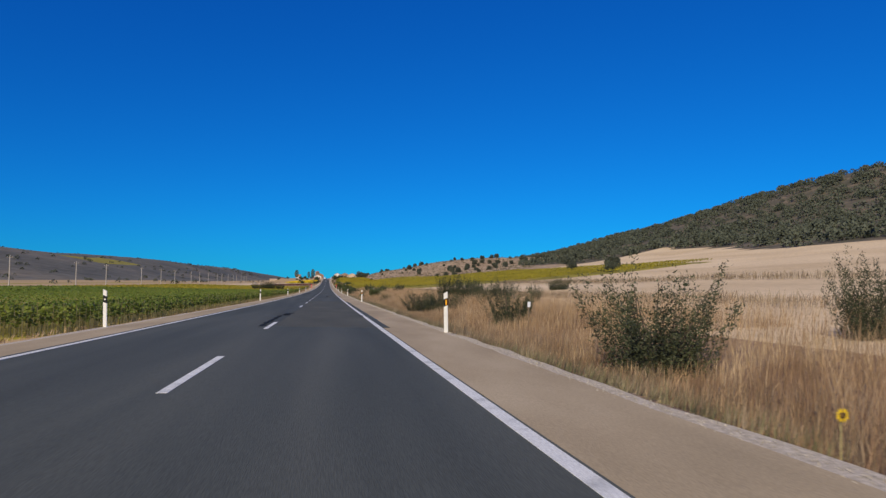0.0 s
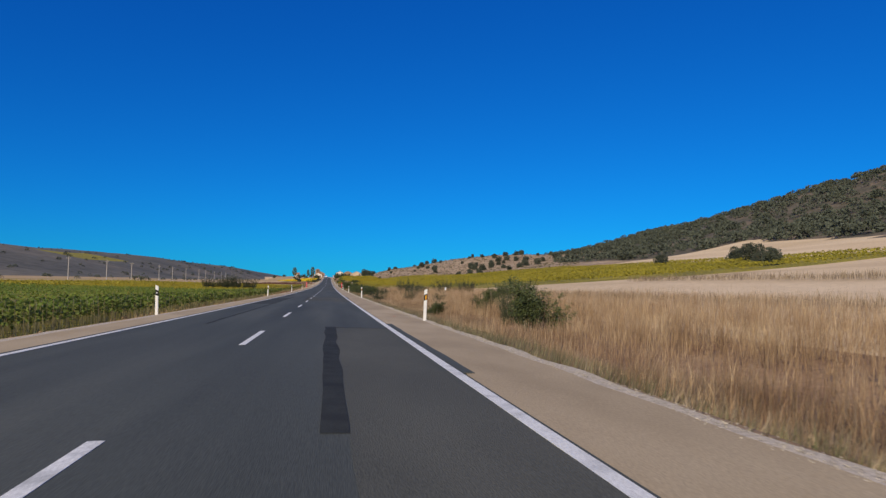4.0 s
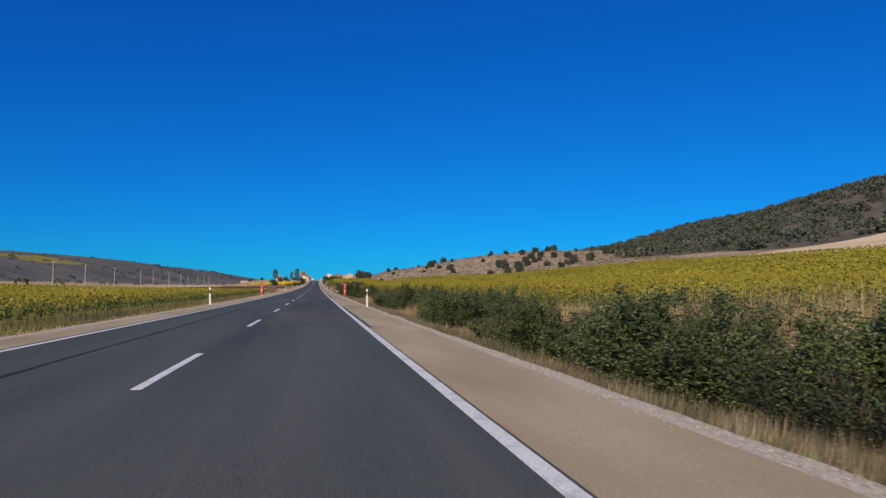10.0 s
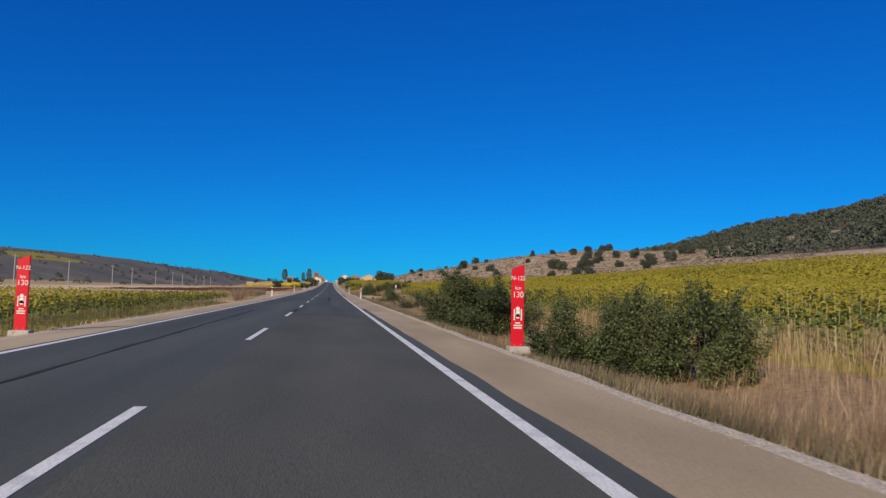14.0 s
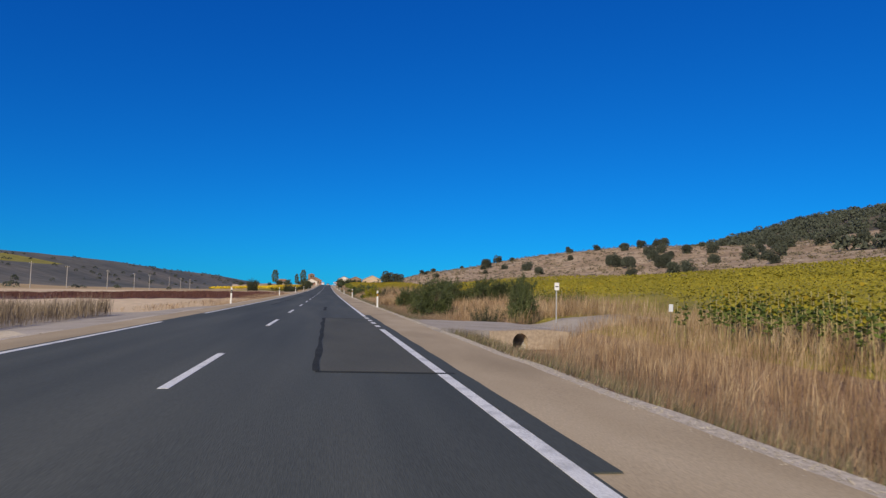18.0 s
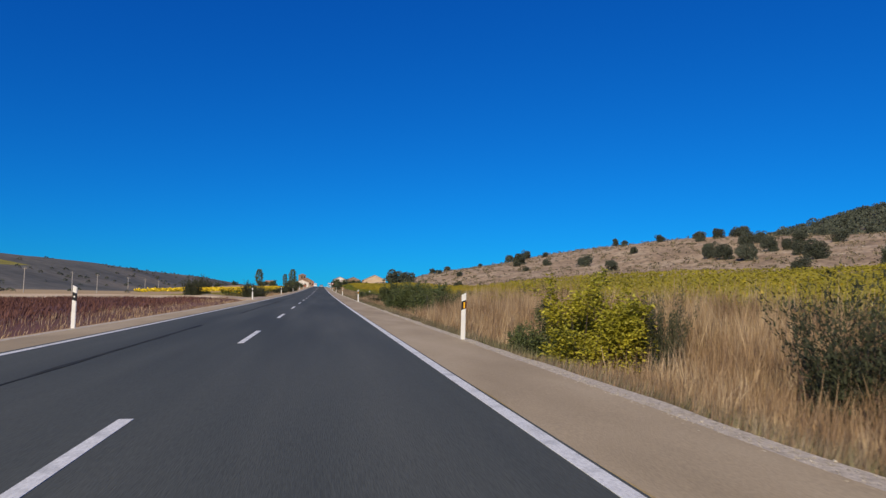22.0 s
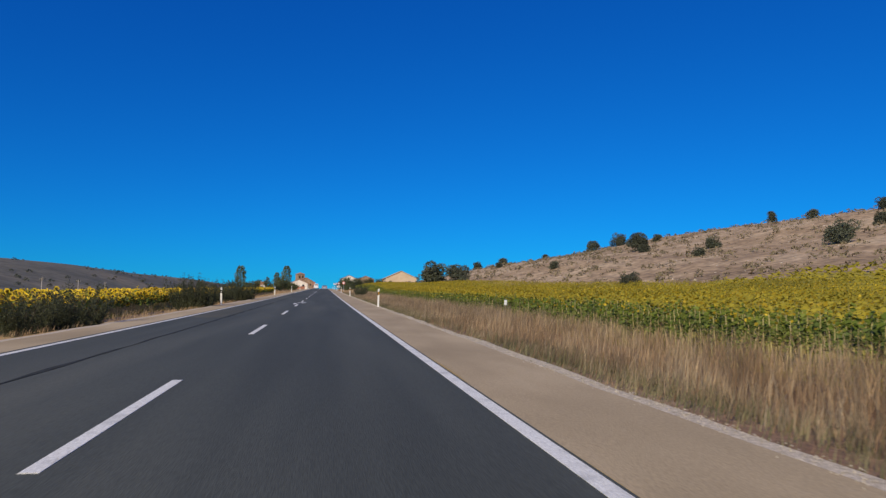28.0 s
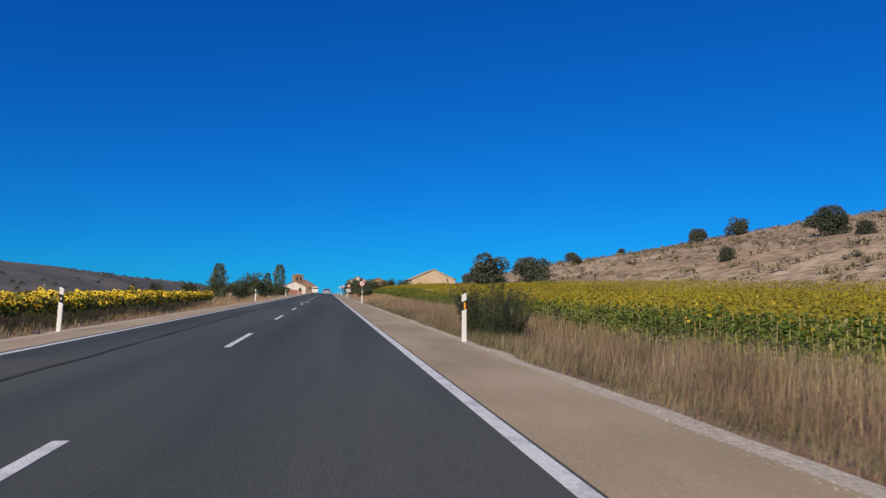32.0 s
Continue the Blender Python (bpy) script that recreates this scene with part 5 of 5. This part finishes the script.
part("pipe", bm, M_CONCRETE, t, "round concrete pipe")

t = thing("wild_sunflower", "single yellow sunflower standing in dry grass", "sunflower", pose(6.6, -13.9, land(6.6, -13.9)))
bm = bmesh.new()
rod(bm, (0, 0, -0.02), (0.01, 0, 0.53), 0.007, 0.005, 6)
part("stalk", bm, M_SF_STEM, t)
bm = bmesh.new()
for k in range(14):
    a = k * math.pi / 7
    r = 0.075
    q = [bm.verts.new((0.01 + math.cos(a + da) * rr, -0.02 - 0.006 * (k % 2), 0.54 + math.sin(a + da) * rr)) for da, rr in ((0, 0.015), (0.2, 0.055), (0, r), (-0.2, 0.055))]
    bm.faces.new(q)
part("petals", bm, M_SF_HEAD, t)
bm = bmesh.new()
bmesh.ops.create_uvsphere(bm, u_segments=10, v_segments=6, radius=0.032, matrix=Matrix.Translation((0.01, -0.025, 0.54)) @ Matrix.Diagonal((1, 0.4, 1, 1)))
part("seed_disc", bm, M_SF_CORE, t)


# ---- farm tracks at the junction ----
def apron(name, x0, x1, y0, y1, drift, flare, fill, mat, label):
    """A track leaving the road: it drifts along the road as it goes out; fill: how far it bridges the ditch."""
    v, f = [], []
    n, m = 40, 13
    for k in range(n + 1):
        s = k / n
        x = x0 + (x1 - x0) * s
        w = flare * max(0.0, 1 - s * 2.2) ** 2
        off = drift * abs(x - x0)
        bridge = 1 - step(fill, fill + 4, abs(x))
        for c in range(m):
            y = y0 + off - w + (y1 - y0 + 2 * w) * c / (m - 1) + 0.25 * noise.noise((x * 0.7, c, 2))
            low = land(x, y) + 0.05
            top = rise(y) - 0.075 - 0.025 * (abs(x) - 5)
            z = low + (max(top, low) - low) * bridge + 0.02 * noise.noise((x * 2, y * 2, 1))
            if c in (0, m - 1):
                z = min(low, z) - 0.35
            v.append((x, y, z))
    for k in range(n):
        for c in range(m - 1):
            q = (m * k + c, m * k + m + c, m * k + m + c + 1, m * k + c + 1)
            f.append(q if x1 > x0 else q[::-1])
    ob = new(name, mesh_np(name, v, f, [mat]))
    tagged(ob, label, "farm track", kind="structure")


apron("pavement", 5.1, 17, 389.4, 396.3, 0.55, 2.6, 9.5, M_GRAVEL, "pale grey gravel farm track joining the road")
apron("pavement", -4.85, -34, 391, 406, 0.35, 9.0, 5.5, M_GRAVEL, "grey gravel farm track joining the road")
apron("pavement", -4.85, -19, 524, 535, 3.3, 4.0, 5.5, M_TRACK, "reddish dirt track between bushes")


# ---- vehicles ----
def car(name, label, m, paint, van=False):
    t = thing(name, label, "van" if van else "car", m)
    L, W = (5.0, 1.95) if van else (4.25, 1.74)
    side = [(-L / 2, 0.30), (L / 2, 0.30), (L / 2, 0.72), (L / 2 - 0.15, 0.92), (L / 2 - 1.15, 0.98), (L / 2 - 1.9, 1.42), (-L / 2 + 0.75, 1.44), (-L / 2 + 0.12, 0.98), (-L / 2, 0.85)]
    if van:
        side = [(-L / 2, 0.32), (L / 2, 0.32), (L / 2, 0.95), (L / 2 - 0.9, 1.2), (L / 2 - 1.5, 2.1), (-L / 2 + 0.1, 2.15), (-L / 2, 1.9)]
    bm = bmesh.new()
    prism(bm, side, -W / 2, W / 2)
    for v in bm.verts:
        if v.co.z > 1.0:
            v.co.y *= 0.84
    bmesh.ops.bevel(bm, geom=bm.edges[:], offset=0.05, segments=2, affect="EDGES")
    bm.transform(Matrix.Rotation(radians(90), 4, "Z"))
    part("body", bm, paint, t)
    for nm, y, z, tilt, h in (("rear_window", -L / 2 + 0.40, 1.22, 35, 0.40), ("windscreen", L / 2 - 1.5, 1.22, -40, 0.5)):
        bm = bmesh.new()
        box(bm, 0, 0, 0, W * 0.74, 0.02, h, 0.008)
        bm.transform(pose(0, y + (0 if not van else (0.35 if y > 0 else -0.36)), z + (0.45 if van else 0), -tilt if not van else (0 if y < 0 else 42), 0, 0))
        part(nm, bm, M_GLASS, t, "dark tinted glass")
    for s in (-1, 1):
        bm = bmesh.new()
        box(bm, s * W * 0.425, 0, 1.2 if not van else 1.6, 0.02, L * 0.42, 0.26, 0.008)
        part("side_window", bm, M_GLASS, t, "dark tinted glass")
        bm = bmesh.new()
        box(bm, s * W * 0.40, -L / 2 - 0.005, 0.82, 0.22, 0.05, 0.22, 0.02)
        part("tail_light", bm, M_SIGN_RED, t, "red lens")
        bm = bmesh.new()
        box(bm, s * W * 0.38, L / 2 + 0.005, 0.72, 0.28, 0.05, 0.16, 0.02)
        part("headlight", bm, M_WHITE, t)
        for y in (-L / 2 + 0.8, L / 2 - 0.8):
            bm = bmesh.new()
            rod(bm, (s * (W / 2 - 0.2), y, 0.31), (s * (W / 2 + 0.01), y, 0.31), 0.31, n=20)
            wheel = part("wheel", bm, M_RUBBER, t)
            bm = bmesh.new()
            rod(bm, (s * (W / 2), y, 0.31), (s * (W / 2 + 0.02), y, 0.31), 0.2, n=16)
            part("rim", bm, M_METAL, wheel, "grey alloy rim")
    bm = bmesh.new()
    box(bm, 0, -L / 2 - 0.02, 0.45, W * 0.96, 0.08, 0.2, 0.03)
    part("bumper", bm, paint, t)
    bm = bmesh.new()
    box(bm, 0, -L / 2 - 0.045, 0.78, 0.5, 0.012, 0.11)
    part("plate", bm, M_WHITE, t)


tilt = math.degrees(math.atan(slope(806)))
car("silver_car", "silver saloon car driving in the lane", pose(1.75, 806, rise(806) - 0.02, tilt, 0, 0), M_SILVER)
car("white_van", "white delivery van approaching in the lane", pose(-1.8, 866, rise(866) - 0.02, -tilt, 0, 180), M_WHITE, True)


# ---- village ----
def house(name, label, x, y, w, d, h, roof_h, wall_mat, roof_mat, windows=2, door=True, turn=0, gable_front=True, category="house"):
    t = thing(name, label, category, pose(x, y, land(x, y) - 0.3, 0, 0, turn), group="")
    bm = bmesh.new()
    outline = [(-w / 2, 0), (w / 2, 0), (w / 2, h), (0, h + roof_h), (-w / 2, h)]
    prism(bm, outline, -d / 2, d / 2)
    if not gable_front:
        bm.transform(Matrix.Rotation(radians(90), 4, "Z"))
    part("wall", bm, wall_mat, t)
    k = roof_h / (w / 2)
    for s in (-1, 1):
        bm = bmesh.new()
        e = 0.35
        prism(bm, [(0, h + roof_h + 0.03), (s * (w / 2 + e), h - k * e + 0.03), (s * (w / 2 + e), h - k * e + 0.2), (0, h + roof_h + 0.22)], -d / 2 - 0.3, d / 2 + 0.3)
        if not gable_front:
            bm.transform(Matrix.Rotation(radians(90), 4, "Z"))
        part("roof", bm, roof_mat, t)
    fx, fy = (w, d) if gable_front else (d, w)
    for q in range(windows):
        wx = fx * ((q + 0.5) / windows - 0.5)
        bm = bmesh.new()
        box(bm, wx, -fy / 2 - 0.02, h * 0.62, 0.9, 0.08, 1.1, 0.01)
        win = part("window", bm, M_GLASS, t, "dark window")
        bm = bmesh.new()
        box(bm, wx, -fy / 2 - 0.06, h * 0.62 - 0.62, 1.1, 0.16, 0.1, 0.01)
        part("sill", bm, M_CONCRETE, win)
    if door:
        bm = bmesh.new()
        box(bm, fx * 0.27, -fy / 2 - 0.02, 1.3, 1.0, 0.08, 2.1, 0.01)
        part("door", bm, M_WOOD, t, "brown wooden door")
    return t


house("village_house", "white-fronted house with low pink wall", -12, 950, 9.5, 9, 3.4, 2.0, M_PLASTER, M_TILE)
house("garden_wall", "low red brick wall before the house", -13.5, 940, 10, 0.6, 1.5, 0.15, M_BRICK, M_BRICK, 0, False, category="wall")
house("village_house", "brown stone village house with tiled roof", -10.5, 1012, 8, 12, 6.0, 2.0, M_STONE, M_TILE, 3, turn=8)
house("village_house", "brown stone village house with tiled roof", -9.0, 1060, 8, 12, 6.0, 2.0, M_BRICK, M_TILE, 3, turn=4)
house("village_house", "pale plastered house behind dark trees", 15, 955, 9, 9, 5, 2, M_PLASTER, M_TILE, 2)
house("village_house", "brown stone village house with tiled roof", 26, 985, 10, 9, 5, 2, M_STONE, M_TILE, 2)
house("village_house", "small white farmhouse across the fields", -77, 1200, 12, 8, 5, 2, M_PLASTER, M_TILE, 3, gable_front=False)
house("village_house", "small white farmhouse across the fields", -44, 1080, 9, 7, 4.5, 2, M_PLASTER, M_TILE, 2, gable_front=False)
house("warehouse", "long low tan farm warehouse across fields", -73, 985, 9, 14, 2.8, 1.5, M_BARN, M_BARN_ROOF, 0, False, gable_front=False, category="barn")
house("barn", "large tan rendered barn with shallow gable", 32, 852, 12.5, 18, 3.4, 2.8, M_BARN, M_BARN_ROOF, 0, True, category="barn")
t = thing("church_tower", "square brown stone church tower with belfry openings", "church tower", pose(-14, 1024, land(-14, 1024) - 0.5, 0, 0, 20) @ Matrix.Diagonal((0.76, 0.76, 0.86, 1)))
bm = bmesh.new()
box(bm, 0, 0, 6.3, 6.2, 6.2, 12.6, 0.12)
part("wall", bm, M_STONE, t)
bm = bmesh.new()
box(bm, 0, 0, 12.7, 6.6, 6.6, 0.4, 0.1)
part("cornice", bm, M_STONE, t)
bm = bmesh.new()
bmesh.ops.create_cone(bm, cap_ends=True, segments=4, radius1=4.6, radius2=0.1, depth=1.2, matrix=Matrix.Translation((0, 0, 13.5)) @ Matrix.Rotation(radians(45), 4, "Z"))
part("roof", bm, M_TILE, t)
# black slabs on the solid wall stand in for shade inside the belfry openings
for dx in (-1.3, 1.3):
    for turn in (0, 90):
        bm = bmesh.new()
        box(bm, dx, -3.08, 10.6, 1.0, 0.12, 2.0, 0.02)
        bm.transform(Matrix.Rotation(radians(turn), 4, "Z"))
        part("belfry_shade", bm, M_BLACK, t, "black slab painted as the shade in a belfry opening")
